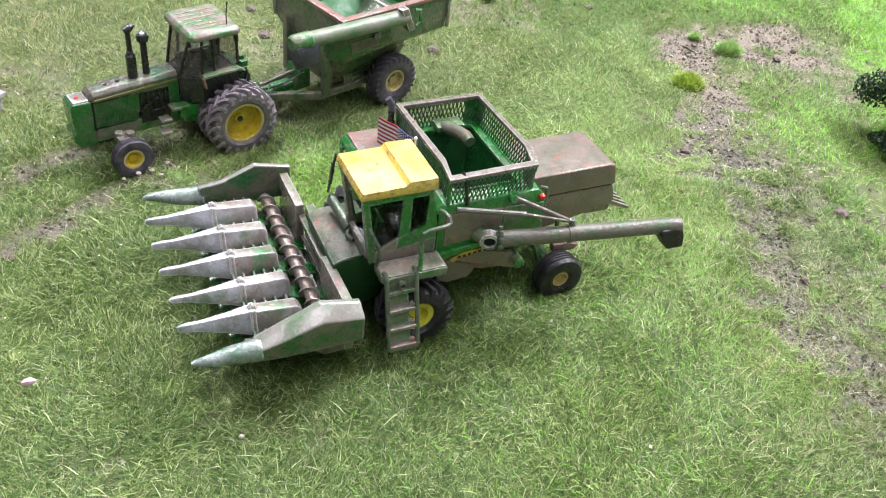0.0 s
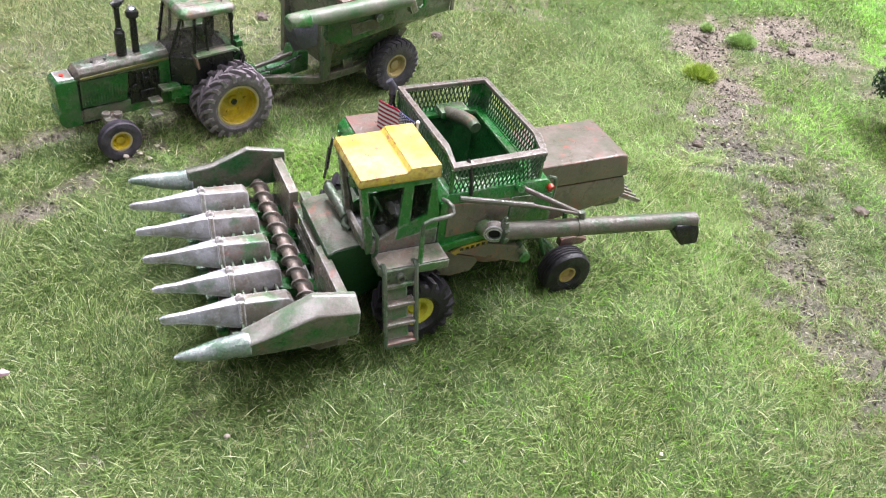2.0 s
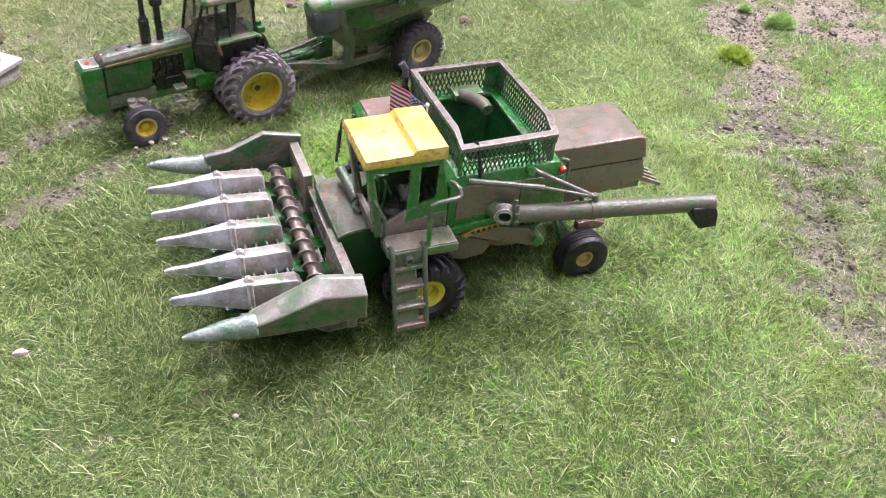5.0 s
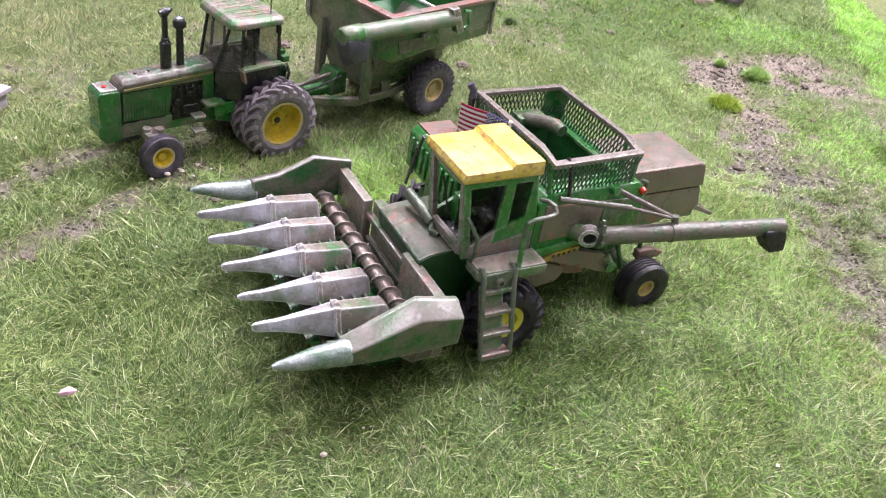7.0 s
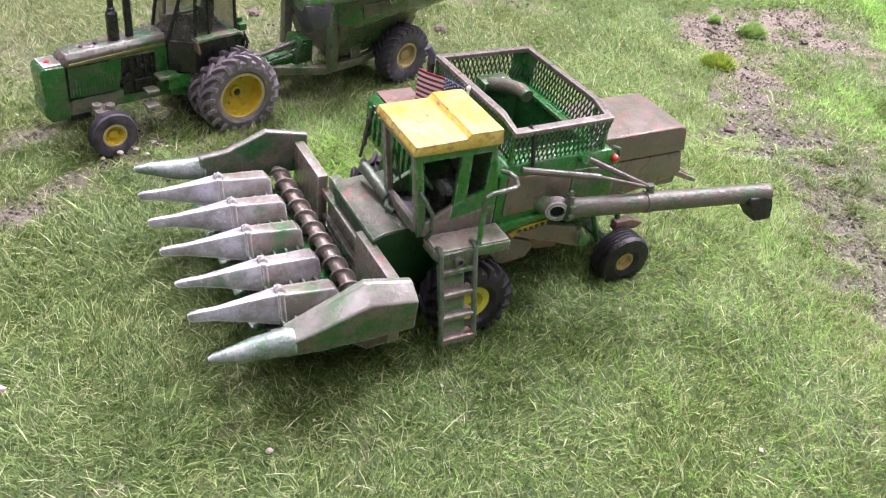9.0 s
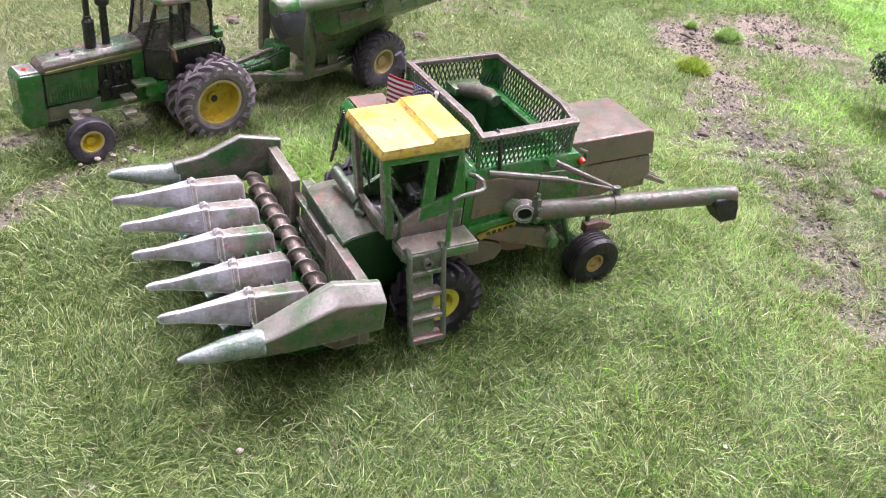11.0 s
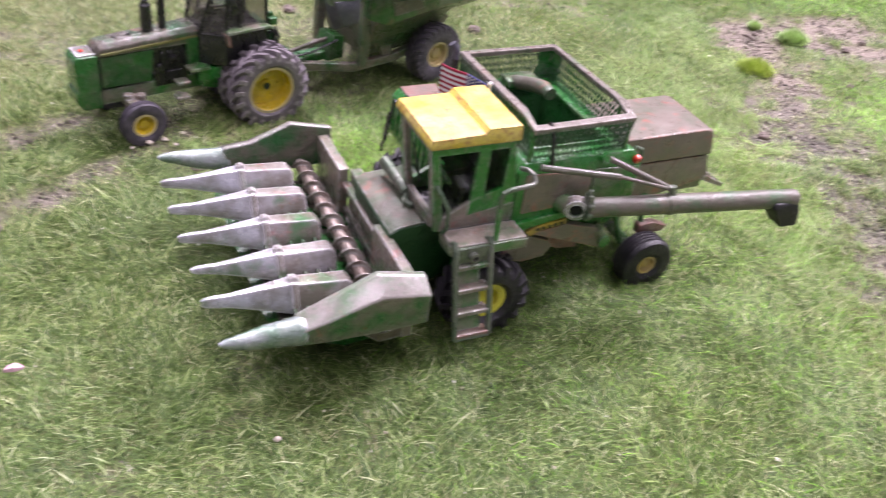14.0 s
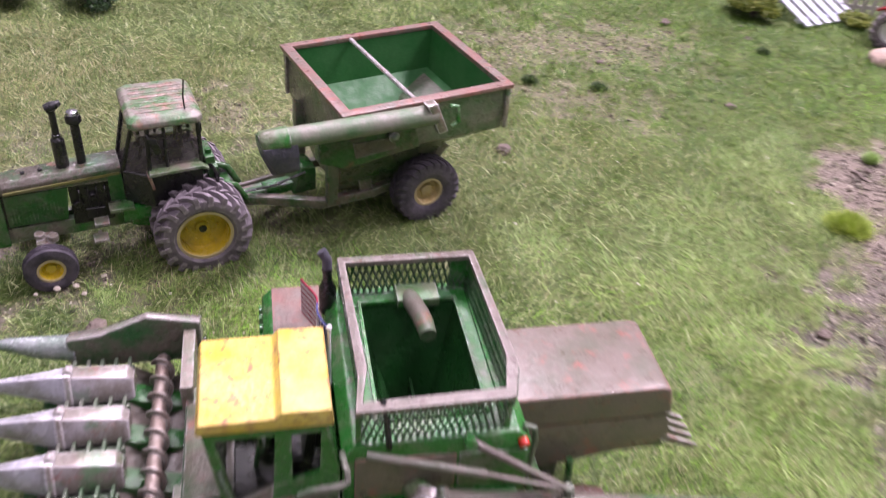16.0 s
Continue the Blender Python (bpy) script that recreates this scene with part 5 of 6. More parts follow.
    for x in (37.5, 33.0):
        part("hood_pin", Geo().lathe([(0.05, 0), (0.6, 0), (0.55, 0.5), (0.05, 0.6)], x, 0.2, 31.2 - 0.052 * (x - 28.0), 8, "z"), M_BLACK, root)
    # cab
    plan = [(-9.2, -10.2), (5.4, -10.6), (12.2, -5.2), (12.2, 5.2), (5.4, 10.6), (-9.2, 10.2)]

    def at(k, inset=0.0, top=False):
        x, y = plan[k]
        s = (0.93 if top else 1.0) - inset
        return x * (s - 0.22 if top and x > 8 else s) + (0.0 if not top else -0.6), y * (s + 0.5 if top and x > 8 else s)

    g = Geo().loft([[(*at(k), 19.5) for k in range(6)], [(*at(k), 29.6) for k in range(6)]])
    part("cab_lower", g, M_BLACK, root, "dark lower cab and doors", 0.4)
    g = Geo().loft([[(*at(k, 0.02), 29.6) for k in range(6)], [(*at(k, 0.02, True), 44.4) for k in range(6)]], caps=False)
    part("cab_glass", g, M_GLASS, root, "smoked window glass")
    g = Geo()
    for k in range(6):
        g.tube([(*at(k), 29.4), (*at(k, 0, True), 44.6)], 0.62, 6)
        j = (k + 1) % 6
        g.tube([(*at(k), 29.7), (*at(j), 29.7)], 0.5, 6)
    g.tube([(0.4, 10.5, 29.6), (0.2, 9.7, 44.6)], 0.45, 6).tube([(0.4, -10.5, 29.6), (0.2, -9.7, 44.6)], 0.45, 6)
    part("window_frame", g, M_BLACK, root, "thin black window frame")
    g = Geo().box(-5, 1, -3.4, 3.4, 29, 33.5).prism([(-5.6, 33), (-3.6, 33), (-4.4, 41.5), (-6.0, 41.5)], "y", -3.2, 3.2)
    part("seat", g, M_BLACK, root, bevel=0.8)
    g = Geo().tube([(7.0, 0, 29), (5.4, 0, 34.4)], 0.5, 6).tube([(5.2, 2.4 * math.cos(q), 34.6 + 0.9 * math.sin(q)) for q in (math.tau * i / 16 for i in range(17))], 0.35, 6)
    part("steering_wheel", g, M_BLACK, root)
    rings = []
    for z, s in ((44.9, 0.99), (45.4, 1.04), (46.9, 1.03), (48.1, 0.91)):
        cx, hx, hy = -0.6, 9.7 * s, 11.4 * s
        c = 1.6
        rings.append([(cx - hx, -hy + c, z), (cx - hx + c, -hy, z), (cx + hx - c, -hy, z), (cx + hx, -hy + c, z), (cx + hx, hy - c, z), (cx + hx - c, hy, z), (cx - hx + c, hy, z), (cx - hx, hy - c, z)])
    roof = part("cab_roof", Geo().loft(rings), M_ROOFWORN, root, "green roof dry-brushed with tan and red", 0.4)
    for k in range(6):
        y = -7.0 + 2.8 * k
        part("roof_rib", Geo().prism([(7.0, 48.1), (6.4, 48.26), (-7.6, 48.26), (-8.2, 48.1)], "y", y - 0.7, y + 0.7), M_ROOFWORN, roof, bevel=0.15)
    part("antenna", Geo().tube([(-6.4, 8.4, 46.6), (-6.2, 8.6, 52.0), (-6.8, 8.8, 57.0)], 0.22, 6), M_BLACK, roof, "thin black wire antenna")
    g = Geo().tube([(5.2, 10.4, 43.0), (4.2, 11.6, 42.0)], 0.3, 6).prism([(4.9, 42.4), (2.6, 41.8), (1.4, 37.4), (3.4, 37.0)], "y", 11.0, 11.9)
    part("mirror", g, M_BLACK, root, bevel=0.2)
    g = Geo().box(-10.2, -9.0, 7.5, 9.5, 41.0, 43.6).box(-10.2, -9.0, -9.5, -7.5, 41.0, 43.6)
    part("rear_lamp", g, M_BLACK, root, bevel=0.2)
    # hitch gear behind
    g = Geo().box(-19, -12, -6.5, 6.5, 13, 17).tube([(-13, 5.5, 22), (-19, 5.5, 19), (-22, 4.5, 13)], 1.1, 8).tube([(-13, -5.5, 22), (-19, -5.5, 19), (-22, -4.5, 13)], 1.1, 8).box(-14, -11, -8, 8, 20, 28).box(-23, -12, -1.4, 1.4, 8.6, 10.4)
    part("rear_hitch", g, M_DEEPGREEN, root, bevel=0.4)
    for k, y in enumerate((10.4, 8.2, -8.6)):
        part("hydraulic_hose", Geo().tube([(-9.8, y, 28.5), (-11.6, y + 0.8, 30.6 - k), (-13.2, y + 0.2, 27.0), (-12.6, y - 0.6, 22.0)], 0.55, 6), M_BLACK, root, "black rubber hose")
    part("valve_block", Geo().box(-12.6, -10.0, 7.2, 11.4, 31.4, 33.6).box(-12.2, -10.4, 8.2, 9.4, 33.6, 35.0), M_DEEPGREEN, root, "dark green valve block", 0.3)


build_tractor(tractor)

# ---- the grain cart hitched behind ----
cart = thing("grain_cart", pose(0.00984, 0.37359, 0, 0, 0, 224), "muddy green toy grain cart with folded auger behind the tractor", "grain cart")


M_CARTTUBE = mat("mud_streaked_green_tube_paint", worn_paint((0.02, 0.17, 0.04), (0.235, 0.235, 0.185), 0.64, 0.25, (0.3, 0.5), third=(0.34, 0.33, 0.29), third_at=0.66, relief=0.5))
M_CRADLE = mat("mottled_dark_green_paint", worn_paint((0.008, 0.10, 0.016), (0.10, 0.085, 0.065), 0.40, 0.4, (0.16, 0.38), scuff=(0.22, 0.20, 0.15), scuff_at=0.42, soft=0.08))
M_BIN = mat("dusty_green_bin_paint", worn_paint((0.02, 0.125, 0.03), (0.20, 0.185, 0.15), 0.62, 0.35, (0.2, 0.42), scuff=(0.36, 0.20, 0.16), scuff_at=0.42))


def build_cart(root):
    def rect(x0, x1, y0, y1, z):
        return [(x0, y0, z), (x1, y0, z), (x1, y1, z), (x0, y1, z)]

    g = Geo().loft([rect(8, 31, -11, 11, 12.0), rect(-3, 33.4, -17.5, 17.5, 26.0), rect(-18.6, 34.2, -24.0, 24.0, 31.4), rect(-19.6, 34.8, -24.4, 24.4, 45.4), rect(-17.8, 33.0, -22.8, 22.8, 45.4), rect(-17.0, 32.6, -22.6, 22.6, 31.0), rect(2, 27, -10, 10, 20.5)])
    bin_part = part("bin", g, M_BIN, root, "mud-washed green bin, empty inside", 0.25)
    lining = Geo().loft([rect(-17.7, 32.9, -22.7, 22.7, 45.0), rect(-16.8, 32.4, -22.4, 22.4, 31.2), rect(2.2, 26.8, -9.8, 9.8, 20.8)], caps=False)
    lining.add(rect(2.2, 26.8, -9.8, 9.8, 20.8), [(0, 1, 2, 3)])
    part("bin_lining", lining, M_BINLINING, bin_part, "bright green bin lining")
    o, i = (-20.9, 36.0, -25.4, 25.4), (-17.6, 32.8, -22.4, 22.4)
    part("bin_rim", Geo().loft([rect(*o, 45.2), rect(*o, 46.6), rect(*i, 46.8), rect(*i, 45.3), rect(*o, 45.2)], caps=False), M_REDMUD, bin_part, "rim with red and tan wear", 0.25)
    part("brace_rod", Geo().tube([(12.6, -23.6, 45.9), (11.8, 23.6, 45.9)], 0.75, 8), M_SNOUT, bin_part, "pale worn brace rod")
    for x in (-19.4, 33.6):
        for y0, y1 in ((24.2, 25.1), (-25.1, -24.2)):
            part("side_rib", Geo().box(x - 0.7, x + 0.7, y0, y1, 31.6, 45.3), M_MUD, bin_part, bevel=0.15)
    for y in (-22.0, 22.0):
        part("front_rib", Geo().box(34.6, 35.6, y - 0.8, y + 0.8, 31.0, 45.3), M_MUD, bin_part, bevel=0.15)
    # legs and frame
    for side in (1, -1):
        part("front_leg", Geo().prism([(36.4, 9.5), (33.4, 9.5), (31.6, 30.0), (36.2, 33.0)], "y", *sorted((side * 12.2, side * 15.0))), M_BIN, root, "mud-grey upright", 0.4)
        part("rear_leg", Geo().prism([(24.0, 8.5), (19.5, 8.5), (22.5, 27.0), (27.0, 27.0)], "y", *sorted((side * 10.0, side * 12.4))), M_MUD, root, "", 0.4)
        g = Geo()
        path = [(62.0, side * 1.2, 10.6), (52.0, side * 3.8, 9.6), (37.0, side * 11.4, 9.0), (20.0, side * 12.2, 9.6), (3.0, side * 11.6, 12.4), (-6.0, side * 11.6, 22.0)]
        rings = []
        for k, p in enumerate(path):
            a, b = Vector(path[max(k - 1, 0)]), Vector(path[min(k + 1, len(path) - 1)])
            w = (b - a).normalized()
            s = Vector((-w.y, w.x, 0)).normalized()
            u = w.cross(s)
            q = Vector(p)
            rings.append([q + s * 1.3 + u * 1.5, q - s * 1.3 + u * 1.5, q - s * 1.3 - u * 1.5, q + s * 1.3 - u * 1.5])
        part("frame_beam", g.loft(rings), M_MUD, root, "mud-washed curved frame beam", 0.3)
        wheel(root, 4.2, *sorted((side * 14.4, side * 21.8)), 10.6, 11.4, 4.7, 24, M_TYREDARK, M_RIMDUST, side, 0.4, 1.8, n=40)
    part("tongue", Geo().box(50, 66, -1.6, 1.6, 9.2, 11.8).box(37, 52, -2.4, 2.4, 9.6, 12.6), M_GREEN, root, "green tongue", 0.4)
    part("drive_shaft", Geo().tube([(66, 1.0, 14.5), (54, 1.0, 15.4), (38, 0.5, 17.0)], 0.8, 8), M_ROD, root)
    part("hose", Geo().tube([(68, 2.0, 18.5), (60, 3.2, 13.8), (50, 4.4, 14.6), (40, 5.4, 17.6)], 0.45, 6), M_BLACK, root)
    part("axle", Geo().tube([(4.2, -14.8, 10.6), (4.2, 14.8, 10.6)], 2.0, 10), M_GREENISH, root)
    part("gear_box", Geo().prism([(44, 9.5), (36, 9.5), (36, 18), (41, 19)], "y", -4.5, 4.5), M_DEEPGREEN, root, bevel=0.8)
    # folded auger along the side
    g = Geo().tube([(59.5, 28.6, 45.4), (9.0, 30.2, 44.6)], 3.05, 18)
    tube = part("folded_auger", g, M_CARTTUBE, root, "mud-streaked green auger tube", smooth=50)
    g = Geo().tube([(61.6, 28.4, 45.2), (60.6, 28.4, 45.3), (53.5, 28.8, 45.4)], [2.6, 3.2, 3.45], 18)
    part("auger_head", g, M_GREENISH, tube, "", 0.2)
    rings = []
    for zf, zn, x0, x1, w in ((44.8, 44.8, 51.6, 61.6, 3.3), (40.0, 41.0, 51.4, 60.6, 3.4), (32.6, 36.0, 51.2, 57.6, 2.8)):
        rings.append([(x0, 28.6 - w, zf), (x1, 28.6 - w, zf), (x1, 28.6 + w, zn), (x0, 28.6 + w, zn)])
    part("spout", Geo().loft(rings), M_SLATE, tube, "slate-grey rubber spout", 0.6)
    part("hinge_plate", Geo().prism([(13.2, 49.0), (9.8, 49.4), (5.6, 39.6), (8.8, 39.0)], "y", 29.4, 32.8), M_SNOUT, root, "pale grey worn hinge plate", 0.6)
    part("hinge_handle", Geo().tube([(4.6, 30.6, 46.6), (2.2, 30.8, 46.2), (1.4, 30.8, 41.0), (3.4, 30.6, 39.6)], 0.7, 8), M_GREEN, root)
    part("auger_cradle", Geo().prism([(44, 42.2), (14, 41.8), (12, 33.0), (36, 30.6), (44, 34.0)], "y", 23.6, 27.6), M_CRADLE, root, bevel=0.5)
    part("side_patch", Geo().prism([(34, 38.6), (21, 38.4), (20, 34.4), (33, 33.6)], "y", 27.5, 27.9), M_DECK, root)
    part("work_lamp", Geo().lathe([(0.1, 0), (1.5, 0.2), (1.7, 1.4), (0.9, 2.2), (0.1, 2.4)], 21.5, 27.8, 39.0, 12), M_SNOUT, root, "small pale work lamp")


build_cart(cart)

# ---- tufts, clods and small things on the field ----
def tuft(name, x, y, r, h, n, material, label, seed):
    """A tussock of stiff fibres over a small mound."""
    rng = np.random.default_rng(seed)
    root = thing(name, pose(x * 0.001, y * 0.001, -0.0006), label, "bush", "tufts on the gravel patch")
    a, q = rng.uniform(0, 6.283, n), np.sqrt(rng.random(n))
    p = np.stack([r * q * np.cos(a), 0.85 * r * q * np.sin(a), h * 0.35 * (1 - q ** 2)], 1)
    me = blade_mesh("tussock", p, a + rng.normal(0, 0.6, n), np.clip(0.15 + 0.85 * q + rng.normal(0, 0.2, n), 0.05, 1.3), h * rng.uniform(0.45, 0.85, n), rng.uniform(0.2, 0.34, n), material)
    ob = new("tussock", me)
    ob.parent = root
    g = Geo().lathe([(r * 0.95, -0.4), (r * 0.8, h * 0.12), (r * 0.45, h * 0.3), (0.1, h * 0.36)], 0, 0, 0, 14, "z")
    part("mound", g, M_MOSS, root)
    return root


M_MOSS = mat("moss_base", plain((0.17, 0.26, 0.06), 0.9))
M_TUFTY = mat("yellow_green_fibres", grass_build([(0.0, (0.24, 0.35, 0.035)), (0.6, (0.45, 0.58, 0.09)), (1.0, (0.66, 0.74, 0.22))]))
M_TUFTG = mat("green_fibres", grass_build([(0.0, (0.28, 0.43, 0.12)), (0.6, (0.44, 0.62, 0.23)), (1.0, (0.60, 0.76, 0.38))]))
tuft("grass_tuft", 158.5, 402, 6.6, 6.4, 1500, M_TUFTY, "yellow-green bushy grass tuft on gravel", 1)
tuft("grass_tuft", 187, 443, 5.4, 6.6, 1300, M_TUFTG, "mid-green round grass tuft on gravel", 2)
tuft("grass_tuft", 172, 456, 2.6, 4.0, 420, M_TUFTG, "tiny green grass tuft on gravel", 3)

M_WEED = mat("dark_weed_fibres", grass_build([(0.0, (0.03, 0.065, 0.025)), (0.6, (0.075, 0.135, 0.05)), (1.0, (0.16, 0.24, 0.11))]))
for k, (wx, wy, wr) in enumerate(((132, 542, 2.4), (63, 473, 3.2), (34, 468, 2.6))):
    tuft("weed", wx, wy, wr, 4.2, 420, M_WEED, "small dark green weed in the turf", 30 + k)

M_DEAD = mat("dead_brown_fibres", grass_build([(0.0, (0.20, 0.16, 0.10)), (0.6, (0.38, 0.31, 0.20)), (1.0, (0.58, 0.50, 0.35))]))
tuft("dry_tuft", -158, 344, 7.5, 4.5, 1100, M_DEAD, "dead brown grass tuft beside the concrete slab", 4)

M_CLOD = mat("dry_mud_clod", worn_paint((0.10, 0.078, 0.064), (0.23, 0.185, 0.155), 0.5, 0.0, (0.8, 0.95)))
M_ROCK = mat("tan_rock", worn_paint((0.36, 0.26, 0.205), (0.45, 0.35, 0.285), 0.5, 0.0, (0.7, 0.9)))


M_PEBBLE = mat("pale_pebble", worn_paint((0.42, 0.36, 0.29), (0.60, 0.54, 0.46), 0.5, 0.0, (0.7, 0.9)))


def lump(name, x, y, r, material, label, category, seed, flat=0.65, z=-0.6, rough=1.0, group=""):
    """A rough rounded lump resting in the turf."""
    rnd = random.Random(seed)
    off = Vector((rnd.uniform(0, 50), rnd.uniform(0, 50), 0))
    bm = bmesh.new()
    bmesh.ops.create_icosphere(bm, subdivisions=3, radius=1)
    for v in bm.verts:
        k = 1 + rough * (0.35 * noise.noise(v.co * 1.6 + off) + 0.14 * noise.noise(v.co * 4.5 + off))
        v.co = Vector((v.co.x * k, v.co.y * k * 0.85, v.co.z * k * flat)) * r * 0.001
    me = bpy.data.meshes.new(name)
    bm.to_mesh(me)
    bm.free()
    me.materials.append(material)
    ob = new(name, me)
    ob.matrix_world = pose(x * 0.001, y * 0.001, (z + r * flat * 0.55) * 0.001, 0, 0, rnd.uniform(0, 360))
    return tagged(ob, label, category, group)


for k, (x, y, r) in enumerate(((36, 408, 3.2), (125, 556, 2.4), (147, 341, 2.4), (138.5, 340, 2.0), (-48, 274, 2.8), (203, 305, 3.2), (212, 440, 2.2), (170, 447, 1.4), (196, 425, 1.5), (200, 398, 1.8), (224, 452, 1.9), (-44, 405, 3.0), (-56, 432, 2.6), (118, 480, 2.2), (-92, 232, 2.2), (85, 560, 2.6), (121, 572, 1.8), (60, 500, 2.0), (190, 300, 1.8), (176, 262, 1.6), (205, 262, 2.0))):
    lump("mud_clod", x, y, r, M_CLOD, "small grey-brown dried mud clod in the grass", "clod", 20 + k, group="clods strewn over the field")
lump("stone", 187.5, 556, 8.0, M_ROCK, "smooth tan stone lying in the grass", "stone", 50, 0.62, -0.6, 0.35)
lump("stone", 215, 648, 7.5, M_ROCK, "smooth tan stone lying in the grass", "stone", 51, 0.6, -0.6, 0.35)
for k, (x, y, r) in enumerate(((-66, 283, 1.0), (-62, 286, 0.9), (-70, 279, 0.7), (-4, 169, 0.75), (-58, 284, 0.7))):
    lump("pebble", x, y, r, M_PEBBLE, "tiny pale pebble in the turf", "pebble", 70 + k, 0.6, 1.2, group="pebbles by the rut")
M_PINK = mat("pink_scrap", plain((0.75, 0.45, 0.55), 0.5))
scrap = Geo().loft([[(-2.0, -0.5, 0), (-1.2, 0.9, 0.1), (-1.1, 0.8, 0.9), (-1.9, -0.4, 0.8)], [(0.2, -1.0, 0.2), (0.6, 1.0, 0.4), (0.6, 0.8, 1.5), (0.2, -0.8, 1.4)], [(1.9, -0.2, 0.1), (2.1, 0.4, 0.1), (2.1, 0.3, 0.6), (1.9, -0.1, 0.6)]])
ob = new("paper_scrap", mesh_of("paper_scrap", scrap, M_PINK, 0.15))
ob.matrix_world = pose(-0.064, 0.179, 0.0032, 0, 0, 20)
tagged(ob, "crumpled pale pink paper scrap on the grass", "scrap")

# a twig lying on the gravel
ob = new("twig", mesh_of("twig", Geo().tube([(-4, 0, 0.5), (-1, 0.4, 0.9), (1.6, -0.2, 0.7), (4.2, 0.3, 0.5)], [0.5, 0.8, 0.7, 0.3], 7), M_CLOD))
ob.matrix_world = pose(0.166, 0.441, -0.0004, 0, 0, -48)
tagged(ob, "short dark twig lying on the gravel", "twig")

# well cover: a slab with a square knob
M_STONE = mat("lavender_concrete", worn_paint((0.36, 0.33, 0.36), (0.46, 0.42, 0.43), 0.5, 0.0, (0.7, 0.9)))
M_KNOB = mat("violet_grey_paint", worn_paint((0.16, 0.16, 0.26), (0.25, 0.25, 0.34), 0.4, 0.0, (0.5, 0.7)))
well = thing("well_cover", pose(-0.1383, 0.3155, 0, 0, 0, -16), "pale lavender concrete slab with square knob in dry grass", "well cover")
part("base", Geo().box(-6.6, 6.6, -6.2, 6.2, -1, 5.4), M_STONE, well, bevel=0.4)
part("slab", Geo().box(-8.0, 8.0, -7.6, 7.6, 5.4, 7.2), M_STONE, well, bevel=0.4)
part("knob", Geo().loft([[(-2.6, -2.4, 7.2), (2.6, -2.4, 7.2), (2.6, 2.4, 7.2), (-2.6, 2.4, 7.2)], [(-2.2, -2.0, 10.2), (2.2, -2.0, 10.2), (2.2, 2.0, 10.2), (-2.2, 2.0, 10.2)]]), M_KNOB, well, "violet-grey square knob", 0.4)


def leafy(name, x, y, r, h, n, size, material, label, category, seed, trunk=0.0):
    """A shrub or small tree: tapered stems, limbs, and a crown of many small leaf clumps with gaps."""
    rng = np.random.default_rng(seed)
    root = thing(name, pose(x * 0.001, y * 0.001, -0.0008), label, category)
    g = Geo().tube([(0, 0, 0), (0.5, 0.3, trunk + h * 0.3), (0.2, 0.6, trunk + h * 0.8)], [r * 0.10, r * 0.075, r * 0.03], 8)
    centres = []
    for k in range(9):
        a, e = k * 2.4 + rng.uniform(-0.3, 0.3), rng.uniform(0.1, 1.2)
        tip = (r * 0.75 * math.cos(a) * math.cos(e), r * 0.75 * math.sin(a) * math.cos(e), trunk + h * 0.35 + h * 0.55 * math.sin(e))
        g.tube([(0.3, 0.3, trunk + h * 0.2), (tip[0] * 0.5, tip[1] * 0.5, tip[2] * 0.75), tip], [r * 0.05, r * 0.035, r * 0.015], 6)
        centres.append(tip)
    part("trunk", g, M_CLOD, root, "dark thin stems")
    c = np.array(centres)[rng.integers(0, 9, n)]
    d = rng.normal(0, 1, (n, 3))
    d /= np.linalg.norm(d, axis=1)[:, None]
    p = c + d * (rng.random(n) ** 0.4 * r * 0.42)[:, None] * np.array([1, 1, h / r * 0.6])
    p[:, 2] = np.maximum(p[:, 2], 0.3)
    me = blade_mesh("leaves", p, rng.uniform(0, 6.283, n), rng.uniform(0.2, 1.3, n), rng.uniform(0.7, 1.4, n) * size, rng.uniform(0.4, 0.7, n) * size, material)
    ob = new("crown", me)
    ob.parent = root
    return root


M_DARKLEAF = mat("dark_green_foliage", grass_build([(0.0, (0.008, 0.028, 0.010)), (0.6, (0.02, 0.06, 0.018)), (1.0, (0.05, 0.11, 0.03))]))
M_OLIVE = mat("olive_yellow_foliage", grass_build([(0.0, (0.10, 0.15, 0.02)), (0.6, (0.24, 0.29, 0.05)), (1.0, (0.42, 0.42, 0.12))]))
leafy("tree", 246, 370, 22, 32, 9000, 1.5, M_DARKLEAF, "small dark green tree at the field edge", "tree", 5, 1.0)
leafy("shrub", 240, 357, 10, 8, 1800, 1.3, M_DARKLEAF, "low dark green shrub beneath the small tree", "shrub", 12)
leafy("shrub", -212, 448, 20, 17, 5000, 1.6, M_DARKLEAF, "dark green shrub behind the dry grass", "shrub", 6)
leafy("shrub", -171, 461, 15, 13, 3200, 1.5, M_DARKLEAF, "small dark green shrub behind the dry grass", "shrub", 9)
leafy("shrub", 127, 589, 14, 12, 4200, 1.6, M_OLIVE, "olive-yellow leafy shrub beside the slatted gate", "shrub", 7)
leafy("shrub", 178, 598, 9, 7, 1800, 1.4, M_OLIVE, "low olive-yellow shrub by the picket fence", "shrub", 8)

# slatted gate leaning by the shrub
M_PALE = mat("pale_blue_grey_paint", worn_paint((0.52, 0.56, 0.66), (0.62, 0.64, 0.68), 0.5, 0.0, (0.5, 0.7)))
gate = thing("slatted_gate", pose(0.1545, 0.5815, 0.0010, 16, 0, 42), "pale blue-grey slatted gate leaning in the grass", "gate")
for k in range(6):
    part("slat", Geo().box(-1.8 + 6.6 * k, 1.9 + 6.6 * k, 0, 30, 0.8, 2.2), M_PALE, gate, bevel=0.25)
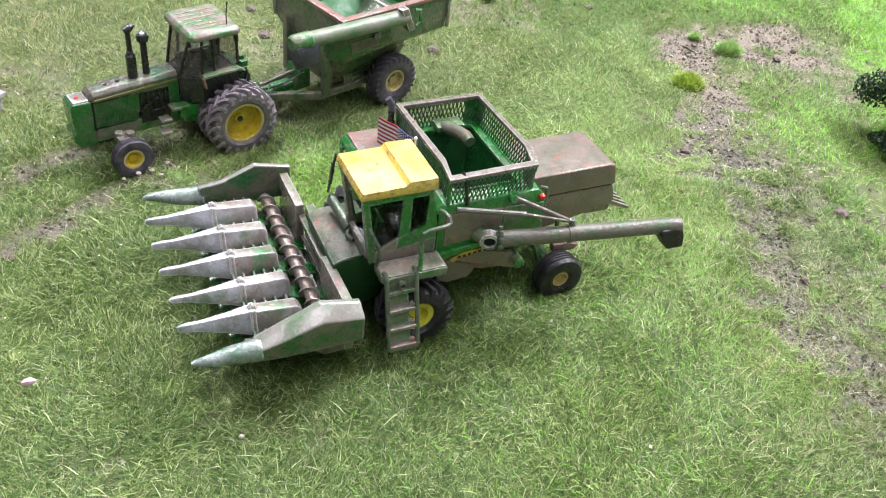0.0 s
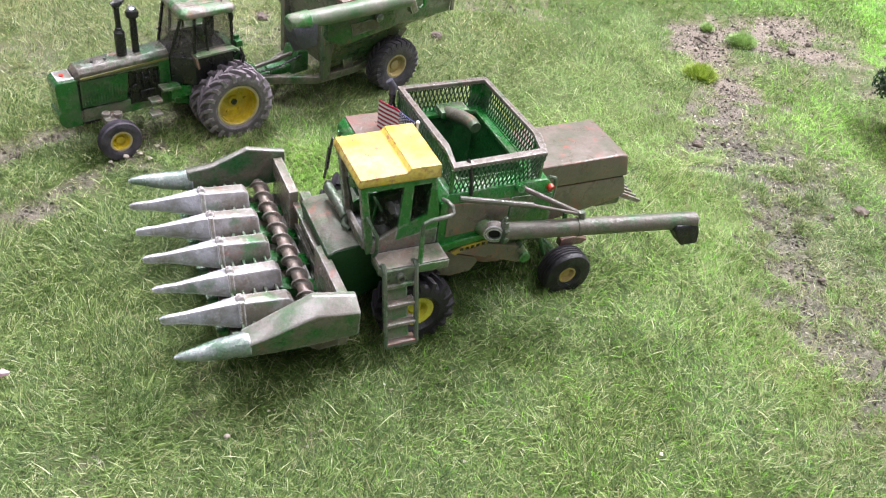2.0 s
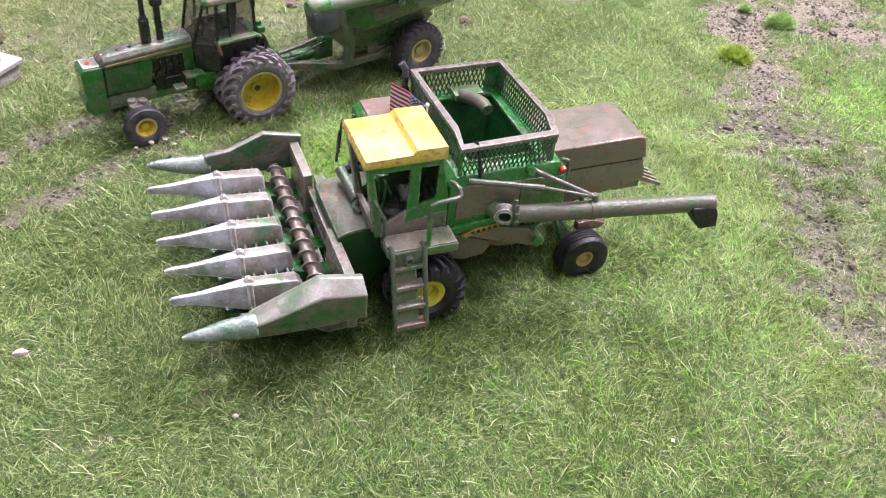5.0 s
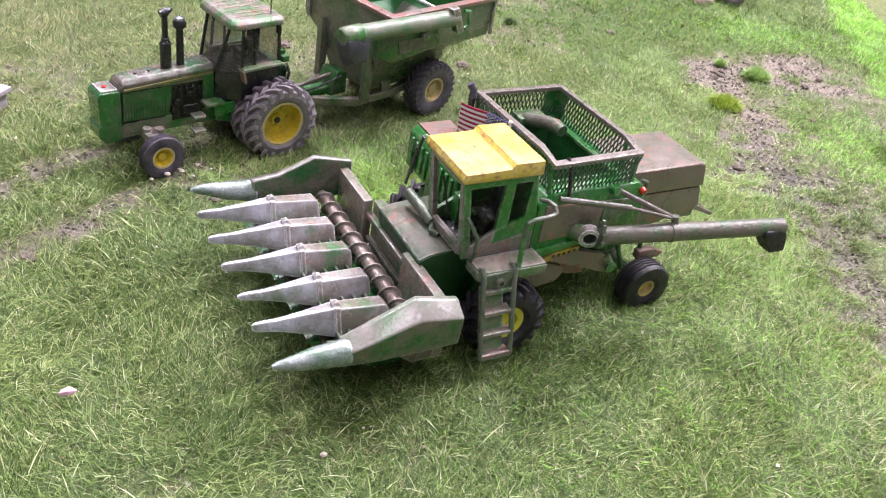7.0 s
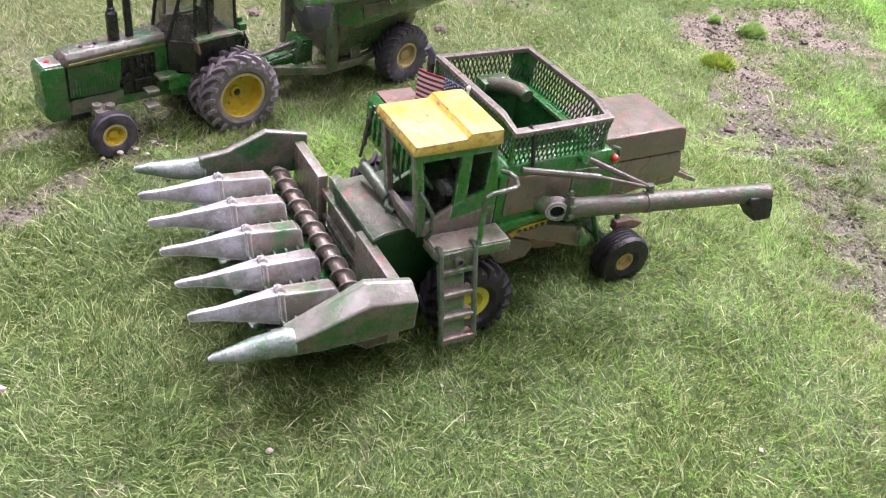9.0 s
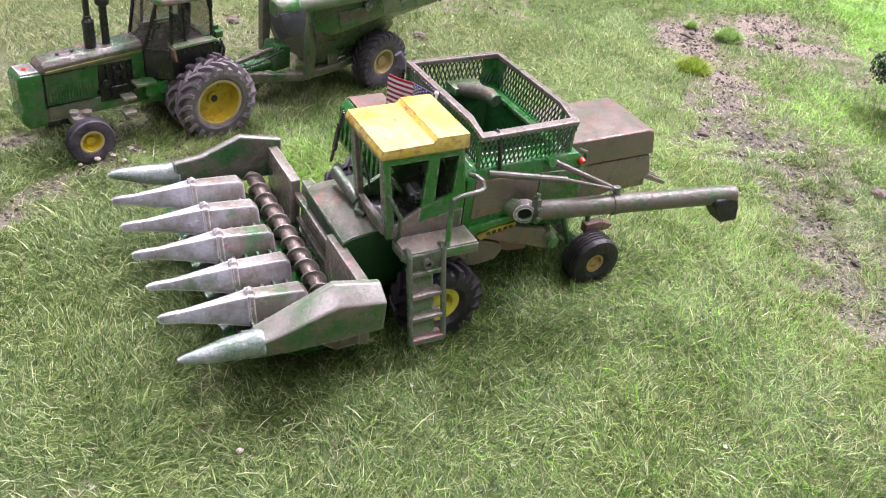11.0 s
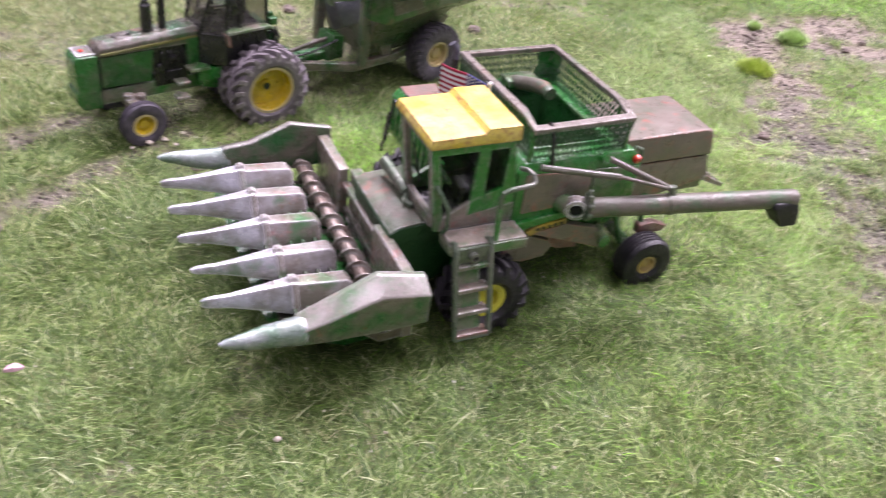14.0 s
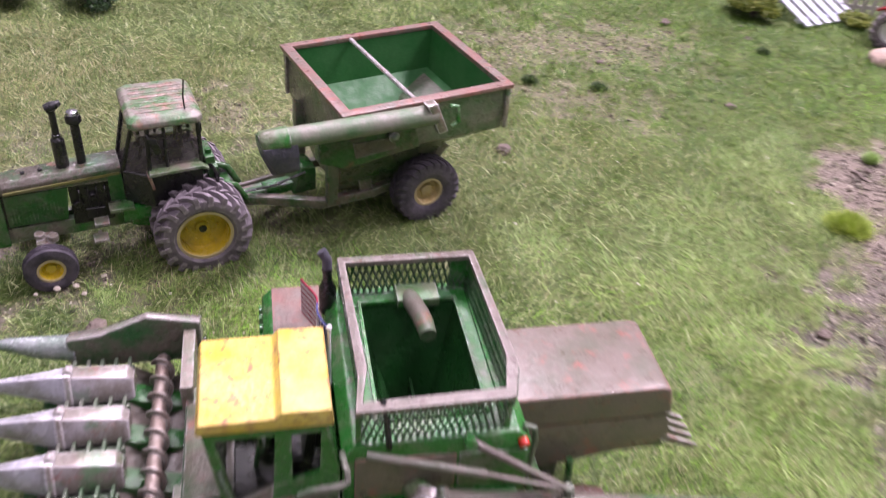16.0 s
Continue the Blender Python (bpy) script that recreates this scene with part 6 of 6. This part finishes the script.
for y in (5, 22):
    part("crosspiece", Geo().box(-2, 35.2, y, y + 3, -0.6, 0.8), M_PALE, gate, bevel=0.2)

M_PICKET = mat("weathered_picket_wood", worn_paint((0.44, 0.42, 0.37), (0.55, 0.53, 0.50), 0.5, 0.0, (0.7, 0.9)))
fence = thing("picket_fence", pose(0.172, 0.612, 0, 0, 0, 12), "grey weathered wooden picket fence behind low shrubs", "fence")
for k in range(12):
    part("picket", Geo().prism([(5.0 * k, 0), (5.0 * k + 2.8, 0), (5.0 * k + 2.8, 15), (5.0 * k + 1.4, 17), (5.0 * k, 15)], "y", -0.5, 0.5), M_PICKET, fence)
for z in (4.0, 11.0):
    part("rail", Geo().box(-1, 60, 0.5, 1.4, z, z + 2), M_PICKET, fence, bevel=0.2)

# red tractor parked beyond the stone
M_REDP = mat("red_toy_paint", worn_paint((0.50, 0.02, 0.03), (0.32, 0.03, 0.03), 0.35, 0.0, (0.2, 0.4)))
red = thing("red_tractor", pose(0.196, 0.582, 0, 0, 0, -30), "red toy tractor with chrome wheel hubs parked on grass", "tractor")
part("hood", Geo().prism([(5, 9), (28, 9), (29, 16), (27, 20), (5, 21)], "y", -4.6, 4.6), M_REDP, red, "glossy red hood", 0.8)
part("chassis", Geo().box(-10, 28, -3, 3, 6, 10), M_BLACK, red, bevel=0.5)
part("axle", Geo().tube([(0, -10, 9), (0, 10, 9)], 1.6, 10).tube([(21, -10, 7.8), (21, 10, 7.8)], 1.3, 10), M_BLACK, red)
part("seat", Geo().box(-7, -1, -4, 4, 17, 20).box(-9, -6.5, -4, 4, 19, 26), M_BLACK, red, bevel=0.6)
part("steering_wheel", Geo().tube([(4, 0, 19), (1.5, 0, 25)], 0.5, 6).tube([(1.5, 3 * math.cos(q), 25 + 1.2 * math.sin(q)) for q in (math.tau * i / 16 for i in range(17))], 0.4, 6), M_BLACK, red)
part("gearbox", Geo().box(-9, 5, -4, 4, 9, 17), M_REDP, red, bevel=0.6)
for side in (1, -1):
    part("fender", Geo().prism([(8, 15), (6.5, 19.6), (-4, 21), (-11, 17), (-11, 15.6), (-4, 19.6), (5, 18.4), (6.8, 14)], "y", *sorted((side * 4.0, side * 9))), M_REDP, red, bevel=0.4)
    wheel(red, 0, *sorted((side * 6.5, side * 12.5)), 9.2, 10.2, 5.4, 16, M_TYREDUST, M_HUB, side, 1.0, 1.4, n=32)
    wheel(red, 21, *sorted((side * 7.5, side * 12.5)), 7.4, 8.0, 4.6, 0, M_TYREDUST, M_HUB, side, 0, 1.2, n=28)
